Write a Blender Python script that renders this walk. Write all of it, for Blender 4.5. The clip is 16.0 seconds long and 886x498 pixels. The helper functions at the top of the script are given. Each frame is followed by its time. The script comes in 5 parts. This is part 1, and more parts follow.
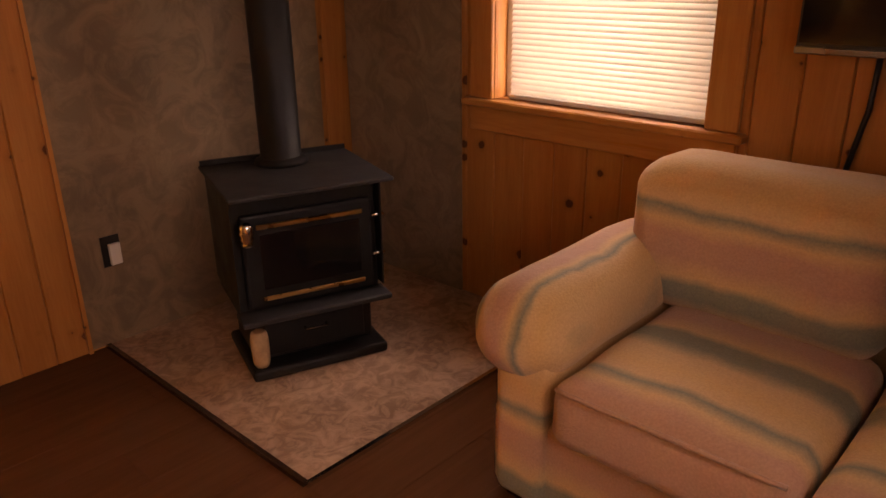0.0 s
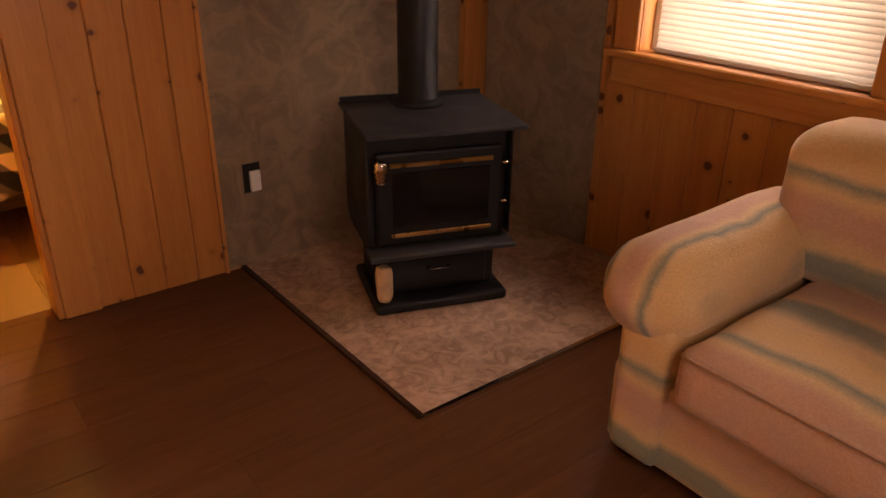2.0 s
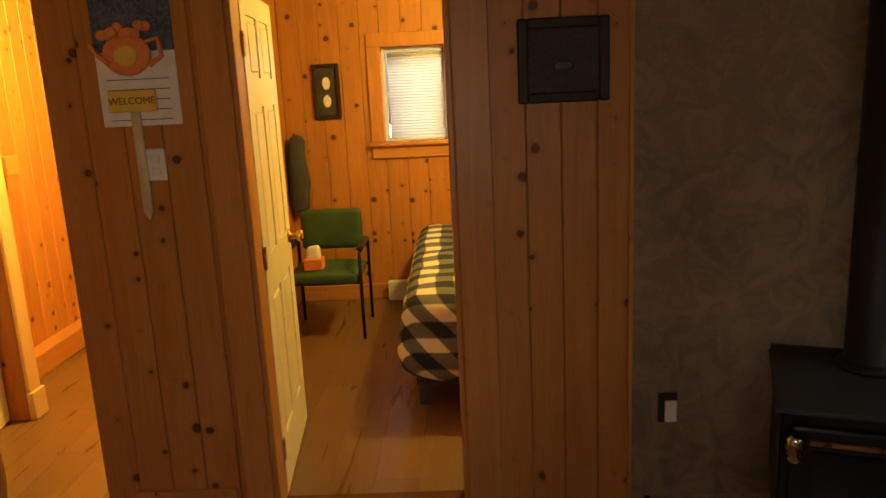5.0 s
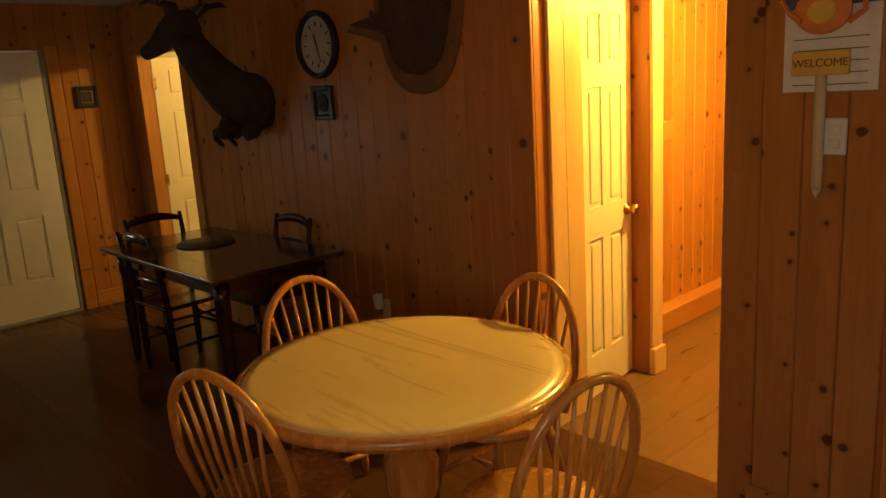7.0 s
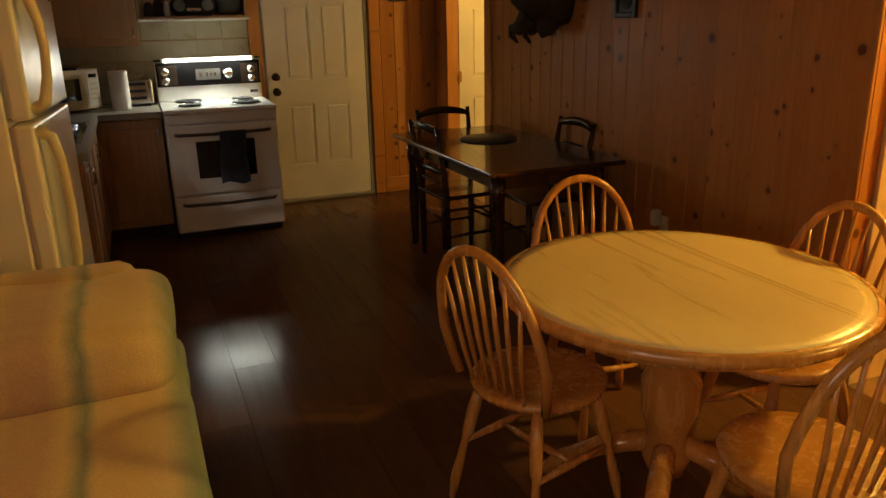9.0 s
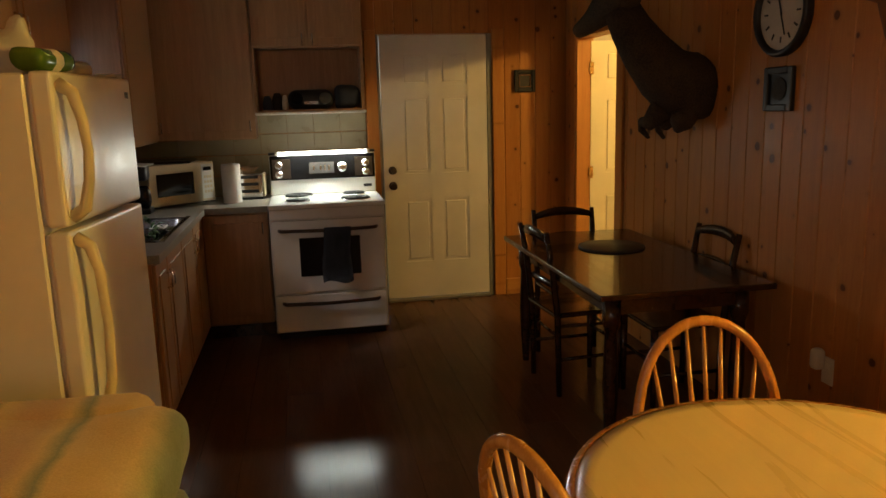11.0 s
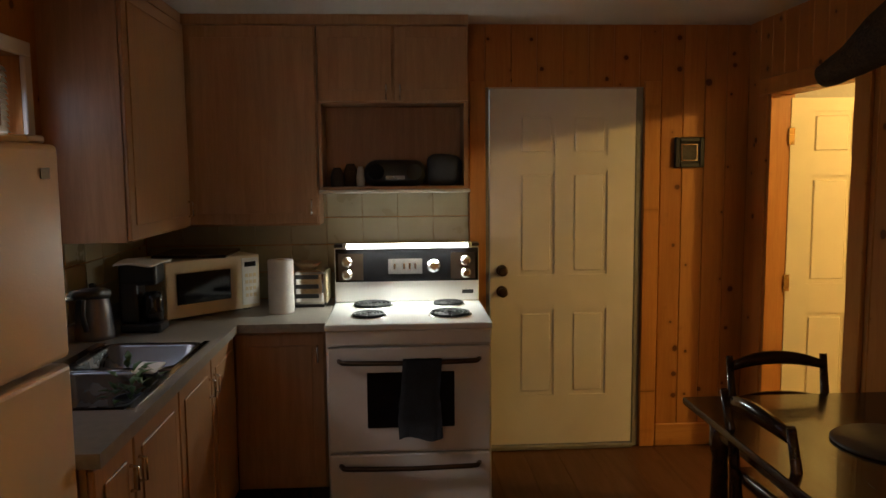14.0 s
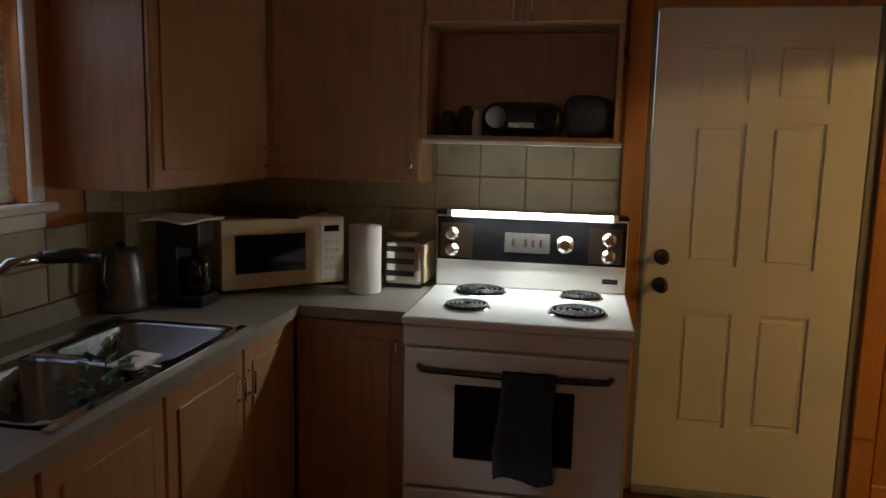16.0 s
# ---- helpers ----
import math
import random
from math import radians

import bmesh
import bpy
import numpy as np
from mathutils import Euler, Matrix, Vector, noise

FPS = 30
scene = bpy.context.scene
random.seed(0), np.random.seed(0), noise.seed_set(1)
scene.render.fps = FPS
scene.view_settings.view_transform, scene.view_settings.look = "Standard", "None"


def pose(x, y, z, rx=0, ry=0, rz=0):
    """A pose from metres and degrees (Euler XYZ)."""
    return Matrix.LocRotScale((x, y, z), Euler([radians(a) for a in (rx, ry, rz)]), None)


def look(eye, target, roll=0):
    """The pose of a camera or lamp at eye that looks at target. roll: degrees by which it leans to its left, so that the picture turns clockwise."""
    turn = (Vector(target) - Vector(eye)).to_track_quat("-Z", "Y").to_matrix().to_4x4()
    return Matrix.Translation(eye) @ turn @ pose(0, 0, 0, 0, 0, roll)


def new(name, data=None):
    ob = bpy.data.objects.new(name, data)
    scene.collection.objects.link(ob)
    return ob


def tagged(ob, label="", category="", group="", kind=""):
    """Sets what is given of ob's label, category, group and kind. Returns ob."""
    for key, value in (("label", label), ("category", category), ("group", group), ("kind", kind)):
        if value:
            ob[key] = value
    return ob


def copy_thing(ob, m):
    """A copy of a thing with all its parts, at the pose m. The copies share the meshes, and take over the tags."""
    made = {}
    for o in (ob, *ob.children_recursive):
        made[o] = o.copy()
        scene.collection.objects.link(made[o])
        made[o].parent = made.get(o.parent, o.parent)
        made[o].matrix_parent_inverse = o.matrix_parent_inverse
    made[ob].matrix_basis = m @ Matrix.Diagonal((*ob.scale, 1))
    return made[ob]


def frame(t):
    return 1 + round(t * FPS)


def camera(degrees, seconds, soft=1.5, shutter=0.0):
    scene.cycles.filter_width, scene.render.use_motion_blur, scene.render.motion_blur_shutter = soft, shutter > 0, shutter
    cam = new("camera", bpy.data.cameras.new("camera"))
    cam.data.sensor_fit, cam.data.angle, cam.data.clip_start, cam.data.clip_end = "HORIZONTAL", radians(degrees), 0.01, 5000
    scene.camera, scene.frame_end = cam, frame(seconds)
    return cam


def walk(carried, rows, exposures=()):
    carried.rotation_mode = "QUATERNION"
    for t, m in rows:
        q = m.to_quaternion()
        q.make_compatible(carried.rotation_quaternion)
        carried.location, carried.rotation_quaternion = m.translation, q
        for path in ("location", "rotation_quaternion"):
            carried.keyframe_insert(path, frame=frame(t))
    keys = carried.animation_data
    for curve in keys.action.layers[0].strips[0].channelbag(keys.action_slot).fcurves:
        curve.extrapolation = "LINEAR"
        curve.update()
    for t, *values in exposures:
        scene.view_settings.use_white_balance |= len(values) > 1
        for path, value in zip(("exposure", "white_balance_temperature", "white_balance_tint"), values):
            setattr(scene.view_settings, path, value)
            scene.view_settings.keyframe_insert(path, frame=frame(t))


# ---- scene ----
cam = camera(61.2, 16.0)

PATH = [
    (0, (6.259, -0.323, 1.402), (7.624, 0.948, 0.68), -0.8),
    (0.5, (6.235, -0.315, 1.42), (7.503, 1.075, 0.744), -0.4),
    (1, (6.228, -0.305, 1.413), (7.419, 1.152, 0.735), 0.0),
    (1.5, (6.228, -0.295, 1.395), (7.366, 1.171, 0.649), 0.4),
    (2, (6.206, -0.289, 1.402), (7.323, 1.138, 0.555), 0.7),
    (2.5, (6.219, -0.282, 1.398), (7.341, 1.158, 0.581), 0.8),
    (3, (6.225, -0.271, 1.409), (7.391, 1.224, 0.773), 0.8),
    (3.2, (6.23, -0.265, 1.413), (7.412, 1.25, 0.858), 0.8),
    (5.3, (6.609, -0.245, 1.648), (6.304, 1.684, 1.217), -2.9),
    (5.5, (6.576, -0.227, 1.649), (6.126, 1.672, 1.211), -2.8),
    (6, (6.439, -0.187, 1.642), (5.66, 1.601, 1.203), -2.7),
    (6.5, (6.355, -0.187, 1.629), (5.249, 1.426, 1.213), -2.9),
    (7, (6.367, -0.1, 1.616), (4.943, 1.239, 1.193), -3.5),
    (7.2, (6.356, -0.062, 1.598), (4.834, 1.157, 1.154), -3.5),
    (7.5, (6.336, -0.05, 1.563), (4.715, 1.018, 1.08), -3.5),
    (8, (6.313, -0.064, 1.519), (4.596, 0.783, 0.941), -2.7),
    (8.2, (6.302, -0.084, 1.512), (4.572, 0.699, 0.885), -2.4),
    (10.3, (6.105, 0.112, 1.53), (4.247, 0.702, 1.084), -1.2),
    (10.5, (6.029, 0.208, 1.545), (4.156, 0.768, 1.122), -1.2),
    (11, (5.795, 0.36, 1.536), (3.861, 0.708, 1.159), -1.6),
    (11.5, (5.548, 0.488, 1.553), (3.584, 0.589, 1.189), -2.0),
    (12, (5.237, 0.46, 1.561), (3.265, 0.559, 1.248), -1.7),
    (12.5, (4.861, 0.428, 1.659), (2.868, 0.532, 1.536), -1.0),
    (13, (4.641, 0.468, 1.722), (2.644, 0.554, 1.793), -0.6),
    (13.5, (4.427, 0.458, 1.649), (2.43, 0.563, 1.673), -0.4),
    (14, (4.187, 0.452, 1.608), (2.201, 0.565, 1.403), -0.5),
    (14.5, (3.956, 0.458, 1.519), (1.986, 0.532, 1.184), -0.7),
    (15, (3.736, 0.596, 1.528), (1.77, 0.528, 1.165), -0.3),
    (15.5, (3.475, 0.617, 1.523), (1.507, 0.447, 1.206), 0.9),
    (16, (3.242, 0.683, 1.515), (1.296, 0.324, 1.227), 1.3),
]
walk(cam, [(t, look(eye, target, roll)) for t, eye, target, roll in PATH],
     exposures=[(0.0, 0.95, 8200, 46), (1.5, 1.08, 7900, 43), (3.2, 1.2, 7300, 32), (5.3, 0.05, 6700, 10), (8.2, 0.15, 6900, 12),
                (10.3, 0.3, 6900, 14), (11.5, 0.42, 6500, 12), (12.5, 0.33, 6600, 14), (14.5, 0.12, 6300, 16), (16.0, -0.18, 6000, 18)])


# ---- world, daylight, lamps ----
world = bpy.data.worlds.new("sky")
scene.world = world
world.use_nodes = True
wn = world.node_tree.nodes
sky = wn.new("ShaderNodeTexSky")
sky.sky_type = "NISHITA"
sky.sun_disc = False
sky.sun_elevation = radians(35)
sky.sun_rotation = radians(200)
world.node_tree.links.new(sky.outputs[0], wn["Background"].inputs[0])
wn["Background"].inputs[1].default_value = 0.1


def lamp(name, kind, m, energy, colour, size=0.05, size_y=0.0):
    d = bpy.data.lights.new(name, kind)
    d.energy, d.color = energy, colour
    if kind == "AREA":
        d.shape, d.size, d.size_y = "RECTANGLE", size, size_y
    elif kind == "SUN":
        d.angle = size
    else:
        d.shadow_soft_size = size
    ob = new(name, d)
    ob.matrix_world = m
    return ob


WARM = (1.0, 0.705, 0.13)
lamp("sun", "SUN", pose(0, -20, 20, 50, 0, 20), 1.0, (1, 0.95, 0.88), radians(10))
lamp("hall_lamp_light", "POINT", pose(4.93, 3.75, 2.18), 172, WARM, 0.07)
lamp("bath_lamp_light", "POINT", pose(1.4, 3.55, 2.18), 58, (1.0, 0.655, 0.17), 0.05)
lamp("bedroom_lamp_light", "POINT", pose(7.1, 4.0, 2.18), 105, (1.0, 0.74, 0.14), 0.07)
lamp("range_tube_light", "AREA", look((0.30, 0.485, 1.222), (0.46, 0.485, 0.93)), 5, (0.93, 1.0, 0.86), 0.56, 0.03)
lamp("east_window_light", "AREA", look((8.72, 1.11, 1.38), (7.0, 1.08, 1.3)), 10, (1.0, 0.92, 0.80), 0.80, 1.0)
# Daylight of an unseen, added south window, turned west to lift the fridge.
lamp("unseen_south_daylight", "AREA", look((6.7, -1.02, 1.45), (4.9, 1.0, 0.9)), 8.5, (1.0, 0.80, 0.58), 1.5, 1.0)
lamp("sink_window_light", "AREA", look((1.58, -1.03, 1.65), (1.58, 1.0, 1.0)), 0.9, (0.60, 0.74, 1.0), 0.55, 0.65)
lamp("bedroom_window_light", "AREA", look((6.285, 5.47, 1.54), (6.285, 3.0, 1.3)), 3, (0.8, 0.9, 1.0), 0.42, 0.66)

# ---- materials ----


def nodes_of(name):
    m = bpy.data.materials.new(name)
    m.use_nodes = True
    t = m.node_tree
    return m, t, t.nodes["Principled BSDF"]


def add(t, kind, **vals):
    n = t.nodes.new(kind)
    for k, v in vals.items():
        k = k.replace("_", " ")
        n.inputs[k[:1].upper() + k[1:]].default_value = v
    return n


def math_node(t, op, a, b=None):
    n = t.nodes.new("ShaderNodeMath")
    n.operation = op
    for i, v in enumerate((a, b)):
        if v is None:
            continue
        if isinstance(v, (int, float)):
            n.inputs[i].default_value = v
        else:
            t.links.new(v, n.inputs[i])
    return n.outputs[0]


def ramp(t, fac, stops):
    n = t.nodes.new("ShaderNodeValToRGB")
    while len(n.color_ramp.elements) < len(stops):
        n.color_ramp.elements.new(0.5)
    for e, (p, c) in zip(n.color_ramp.elements, stops):
        e.position = p
        e.color = (*c, 1) if len(c) == 3 else c
    t.links.new(fac, n.inputs[0])
    return n.outputs[0]


def mix(t, fac, a, b, blend="MIX"):
    n = t.nodes.new("ShaderNodeMix")
    n.data_type, n.blend_type = "RGBA", blend
    for i, v in ((0, fac), (6, a), (7, b)):
        if isinstance(v, (int, float)):
            n.inputs[i].default_value = v
        elif isinstance(v, tuple):
            n.inputs[i].default_value = (*v, 1)
        else:
            t.links.new(v, n.inputs[i])
    return n.outputs[2]


def coords(t, scale=(1, 1, 1), shuffle=True):
    """Object coordinates, scaled, shifted by a random step for each object."""
    tc = t.nodes.new("ShaderNodeTexCoord")
    mp = t.nodes.new("ShaderNodeMapping")
    mp.inputs["Scale"].default_value = scale
    t.links.new(tc.outputs["Object"], mp.inputs[0])
    if shuffle:
        oi = t.nodes.new("ShaderNodeObjectInfo")
        cx = t.nodes.new("ShaderNodeCombineXYZ")
        for i, k in enumerate((37.0, 11.0, 53.0)):
            t.links.new(math_node(t, "MULTIPLY", oi.outputs["Random"], k), cx.inputs[i])
        t.links.new(cx.outputs[0], mp.inputs["Location"])
    return mp.outputs[0]


def noise_of(t, vec, scale, detail=3, rough=0.55, distort=0.0):
    n = add(t, "ShaderNodeTexNoise", scale=scale, detail=detail, roughness=rough, distortion=distort)
    t.links.new(vec, n.inputs["Vector"])
    return n.outputs[0]


def bump(t, bsdf, height, strength, distance=0.01):
    n = add(t, "ShaderNodeBump", strength=strength, distance=distance)
    t.links.new(height, n.inputs["Height"])
    t.links.new(n.outputs[0], bsdf.inputs["Normal"])


def surface(name, colour, rough=0.5, metal=0.0, vary=0.12, scale=8.0, bumps=0.1, fine=90.0, coat=0.0, gloss=0.5):
    """Plain paint, plastic, metal or cloth with two scales of variation."""
    m, t, b = nodes_of(name)
    v = coords(t)
    big, small = noise_of(t, v, scale), noise_of(t, v, fine, 2)
    dark = tuple(c * (1 - vary * 1.6) for c in colour)
    lite = tuple(min(1, c * (1 + vary)) for c in colour)
    c = ramp(t, big, [(0.3, dark), (0.7, lite)])
    c = mix(t, 0.25 * vary * 4, c, ramp(t, small, [(0.35, dark), (0.65, lite)]))
    t.links.new(c, b.inputs["Base Color"])
    t.links.new(ramp(t, big, [(0.3, (rough * 0.85,) * 3), (0.7, (min(1, rough * 1.15),) * 3)]), b.inputs["Roughness"])
    b.inputs["Metallic"].default_value = metal
    b.inputs["Specular IOR Level"].default_value = gloss
    b.inputs["Coat Weight"].default_value = coat
    if bumps:
        bump(t, b, small, bumps, 0.004)
    return m


def wood(name, light, dark, knot=None, along=2, rough=0.4, knots=0.0, per_piece=0.25, grain=1.0, coat=0.0, gloss=0.5):
    """Timber whose grain runs along one local axis, with round knots where knots > 0."""
    m, t, b = nodes_of(name)
    sc = [9.0 * grain, 9.0 * grain, 9.0 * grain]
    sc[along] = 0.7 * grain
    v = coords(t, tuple(sc))
    g1, g2 = noise_of(t, v, 1.6, 4, 0.6, 1.2), noise_of(t, v, 14.0, 2, 0.6)
    c = ramp(t, g1, [(0.35, dark), (0.5, tuple((a + d) / 2 for a, d in zip(light, dark))), (0.65, light)])
    c = mix(t, 0.3, c, ramp(t, g2, [(0.35, dark), (0.65, light)]))
    oi = t.nodes.new("ShaderNodeObjectInfo")
    c = mix(t, per_piece, c, ramp(t, oi.outputs["Random"], [(0.0, dark), (0.35, light), (0.7, dark), (1.0, light)]))
    if knots:
        kv3 = coords(t, (7.0, 7.0, 7.0))
        s3, c2 = t.nodes.new("ShaderNodeSeparateXYZ"), t.nodes.new("ShaderNodeCombineXYZ")
        t.links.new(kv3, s3.inputs[0])
        t.links.new(s3.outputs[0 if along == 2 else 2], c2.inputs[0])
        t.links.new(s3.outputs[along], c2.inputs[1])
        kv = c2.outputs[0]
        vo = add(t, "ShaderNodeTexVoronoi", scale=1.0, randomness=1.0)
        vo.voronoi_dimensions = "2D"
        t.links.new(kv, vo.inputs["Vector"])
        wob = math_node(t, "ADD", vo.outputs["Distance"], math_node(t, "MULTIPLY", noise_of(t, kv, 5.0), 0.10))
        sep = t.nodes.new("ShaderNodeSeparateColor")
        t.links.new(vo.outputs["Color"], sep.inputs[0])
        # each cell has its own knot size; most have none
        size = math_node(t, "MULTIPLY", math_node(t, "SUBTRACT", sep.outputs[0], 1.0 - knots), 0.30)
        edge = math_node(t, "SUBTRACT", wob, size)
        halo = ramp(t, edge, [(0.02, (1, 1, 1)), (0.20, (0, 0, 0))])
        core = ramp(t, edge, [(0.035, (1, 1, 1)), (0.075, (0, 0, 0))])
        c = mix(t, math_node(t, "MULTIPLY", halo, 0.45), c, tuple(x * 0.62 for x in dark))
        c = mix(t, math_node(t, "MULTIPLY", core, 0.92), c, knot)
    b.inputs["Specular IOR Level"].default_value = 0.28 if knots else gloss
    t.links.new(c, b.inputs["Base Color"])
    t.links.new(ramp(t, g1, [(0.3, (rough * 0.8,) * 3), (0.7, (min(1, rough * 1.25),) * 3)]), b.inputs["Roughness"])
    b.inputs["Coat Weight"].default_value = coat
    bump(t, b, g2, 0.12 if knots else 0.03, 0.003)
    return m


def fabric(name, axis, reach, phase=0.0):
    """Woven upholstery with broad faded stripes across one local axis."""
    m, t, b = nodes_of(name)
    v = coords(t, shuffle=False)
    sep = t.nodes.new("ShaderNodeSeparateXYZ")
    t.links.new(v, sep.inputs[0])
    wob = math_node(t, "MULTIPLY", math_node(t, "SUBTRACT", noise_of(t, v, 7.0, 4), 0.5), 0.05)
    s = math_node(t, "ADD", math_node(t, "ADD", sep.outputs[axis], phase), wob)
    s = math_node(t, "FRACT", math_node(t, "DIVIDE", s, reach))
    cream, green, rose, sand = (0.60, 0.42, 0.22), (0.21, 0.24, 0.18), (0.48, 0.30, 0.21), (0.62, 0.41, 0.18)
    c = ramp(t, s, [(0.0, sand), (0.16, cream), (0.26, green), (0.36, green), (0.42, cream), (0.55, rose), (0.68, rose), (0.76, cream), (0.84, green), (0.89, cream), (1.0, sand)])
    fine = noise_of(t, v, 160.0, 2)
    c = mix(t, 0.35, c, ramp(t, fine, [(0.3, (0.30, 0.24, 0.17)), (0.7, (0.80, 0.68, 0.52))]), "SOFT_LIGHT")
    t.links.new(c, b.inputs["Base Color"])
    b.inputs["Roughness"].default_value = 0.92
    b.inputs["Sheen Weight"].default_value = 0.25
    bump(t, b, math_node(t, "ADD", fine, math_node(t, "MULTIPLY", noise_of(t, v, 9.0), 3.0)), 0.35, 0.004)
    return m


def stone_vinyl(name, light, dark, scale, rough):
    m, t, b = nodes_of(name)
    v = coords(t, shuffle=False)
    n1, n2 = noise_of(t, v, scale, 6, 0.65, 1.6), noise_of(t, v, scale * 0.25, 3, 0.5, 0.4)
    c = ramp(t, n1, [(0.41, dark), (0.5, tuple((a + d) / 2 for a, d in zip(light, dark))), (0.6, light)])
    c = mix(t, 0.4, c, ramp(t, n2, [(0.4, dark), (0.6, light)]))
    t.links.new(c, b.inputs["Base Color"])
    b.inputs["Roughness"].default_value = rough
    bump(t, b, n1, 0.15, 0.004)
    return m


def emitter(name, colour, strength):
    m, t, b = nodes_of(name)
    b.inputs["Base Color"].default_value = (*colour, 1)
    b.inputs["Emission Color"].default_value = (*colour, 1)
    b.inputs["Emission Strength"].default_value = strength
    return m


PINE_L, PINE_D, KNOT = (0.53, 0.235, 0.062), (0.38, 0.145, 0.034), (0.085, 0.024, 0.007)
pine = wood("knotty_pine", PINE_L, PINE_D, KNOT, 2, 0.42, 0.46, 0.3)
pine_flat = wood("pine_trim_flat", (0.56, 0.255, 0.07), (0.43, 0.17, 0.042), KNOT, 0, 0.34, 0.14, 0.15)
pine_up = wood("pine_trim_upright", (0.56, 0.255, 0.07), (0.43, 0.17, 0.042), KNOT, 2, 0.34, 0.14, 0.15)
pine_deep = wood("pine_trim_along_y", (0.56, 0.255, 0.07), (0.43, 0.17, 0.042), KNOT, 1, 0.34, 0.14, 0.15)
pine_pale = wood("pale_painted_pine", (0.76, 0.53, 0.25), (0.66, 0.43, 0.18), KNOT, 2, 0.4, 0, 0.1)
birch = wood("cabinet_oak", (0.50, 0.29, 0.15), (0.37, 0.20, 0.095), KNOT, 2, 0.35, 0, 0.12, 1.6)
chair_wood = wood("golden_oak", (0.62, 0.27, 0.06), (0.44, 0.17, 0.035), KNOT, 2, 0.25, 0, 0.1, 1.6, 0.4)
table_wood = wood("butcher_block", (0.80, 0.58, 0.28), (0.735, 0.515, 0.24), KNOT, 0, 0.3, 0, 0.2, 0.8, 0.3)
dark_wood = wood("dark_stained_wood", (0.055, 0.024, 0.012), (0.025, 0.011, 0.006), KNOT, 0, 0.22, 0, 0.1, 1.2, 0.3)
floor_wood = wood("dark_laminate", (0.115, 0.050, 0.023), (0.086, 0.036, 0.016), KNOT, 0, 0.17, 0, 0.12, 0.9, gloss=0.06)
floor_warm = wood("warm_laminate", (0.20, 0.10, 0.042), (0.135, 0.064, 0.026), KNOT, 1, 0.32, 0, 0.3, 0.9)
panel_stone = stone_vinyl("mottled_grey_panel", (0.30, 0.215, 0.13), (0.165, 0.115, 0.068), 7.0, 0.55)
hearth_stone = stone_vinyl("mottled_hearth", (0.52, 0.36, 0.25), (0.22, 0.135, 0.085), 15.0, 0.38)
white_paint = surface("white_door_paint", (0.77, 0.72, 0.66), 0.4, 0, 0.05, 3, 0.05)
cream_door = surface("cream_door_paint", (0.80, 0.72, 0.52), 0.4, 0, 0.04, 3, 0.05)
plaster = surface("ceiling_plaster", (0.55, 0.52, 0.47), 0.9, 0, 0.06, 2, 0.5, 60)
enamel = surface("white_enamel", (0.80, 0.80, 0.77), 0.2, 0, 0.03, 4, 0.0, coat=0.4)
fridge_white = surface("almond_enamel", (0.85, 0.80, 0.72), 0.34, 0, 0.03, 5, 0.12, 220)
fridge_handle = surface("cream_plastic", (0.78, 0.66, 0.44), 0.35, 0, 0.04, 6, 0.0)
black_iron = surface("black_stove_paint", (0.011, 0.011, 0.012), 0.5, 0.0, 0.2, 9, 0.15, 120, gloss=0.25)
# Top plate and ash lip: a lighter grey than the stove body.
grey_iron = surface("grey_stove_iron", (0.03, 0.03, 0.032), 0.55, 0.0, 0.2, 9, 0.15, 120, gloss=0.35)
black_gloss = surface("black_glass", (0.008, 0.008, 0.009), 0.08, 0, 0.1, 5, 0.0)
black_plastic = surface("black_plastic", (0.014, 0.014, 0.015), 0.38, 0, 0.15, 9, 0.05)
dark_cloth = surface("dark_grey_cloth", (0.055, 0.06, 0.07), 0.95, 0, 0.25, 14, 0.6, 160)
chrome = surface("chrome", (0.75, 0.74, 0.72), 0.14, 1.0, 0.05, 9, 0.0)
brass = surface("aged_brass", (0.55, 0.33, 0.12), 0.28, 1.0, 0.12, 12, 0.0)
bronze = surface("dark_bronze", (0.10, 0.07, 0.05), 0.35, 0.9, 0.15, 12, 0.0)
steel = surface("brushed_steel", (0.30, 0.31, 0.33), 0.26, 1.0, 0.08, 7, 0.03)
laminate_top = surface("grey_laminate_worktop", (0.32, 0.29, 0.245), 0.38, 0, 0.12, 30, 0.03, 240)
white_plastic = surface("white_plastic", (0.74, 0.72, 0.66), 0.4, 0, 0.04, 8, 0.0)
cream_plastic = surface("almond_plastic", (0.70, 0.58, 0.36), 0.42, 0, 0.05, 8, 0.02)
paper = surface("white_paper", (0.80, 0.77, 0.72), 0.9, 0, 0.05, 20, 0.3, 140)
tile_mat = surface("beige_wall_tile", (0.35, 0.31, 0.20), 0.3, 0, 0.08, 5, 0.02)
fur = surface("brown_fur", (0.062, 0.040, 0.024), 0.95, 0, 0.45, 9, 0.9, 110)
antler_bone = surface("antler_bone", (0.14, 0.085, 0.045), 0.7, 0, 0.3, 14, 0.3)
hide_mat = surface("brown_hide", (0.075, 0.042, 0.022), 0.95, 0, 0.5, 7, 0.9, 120)
hide_rim = surface("tan_hide_edge", (0.20, 0.095, 0.04), 0.9, 0, 0.25, 9, 0.5)
green_vinyl = surface("green_vinyl", (0.035, 0.085, 0.022), 0.5, 0, 0.15, 10, 0.2)
log_mat = surface("pale_cut_wood", (0.50, 0.34, 0.19), 0.8, 0, 0.2, 16, 0.4)
orange_paint = surface("orange_paint", (0.75, 0.24, 0.06), 0.6, 0, 0.15, 10, 0.05)
yellow_paint = surface("yellow_paint", (0.78, 0.50, 0.08), 0.6, 0, 0.1, 10, 0.05)
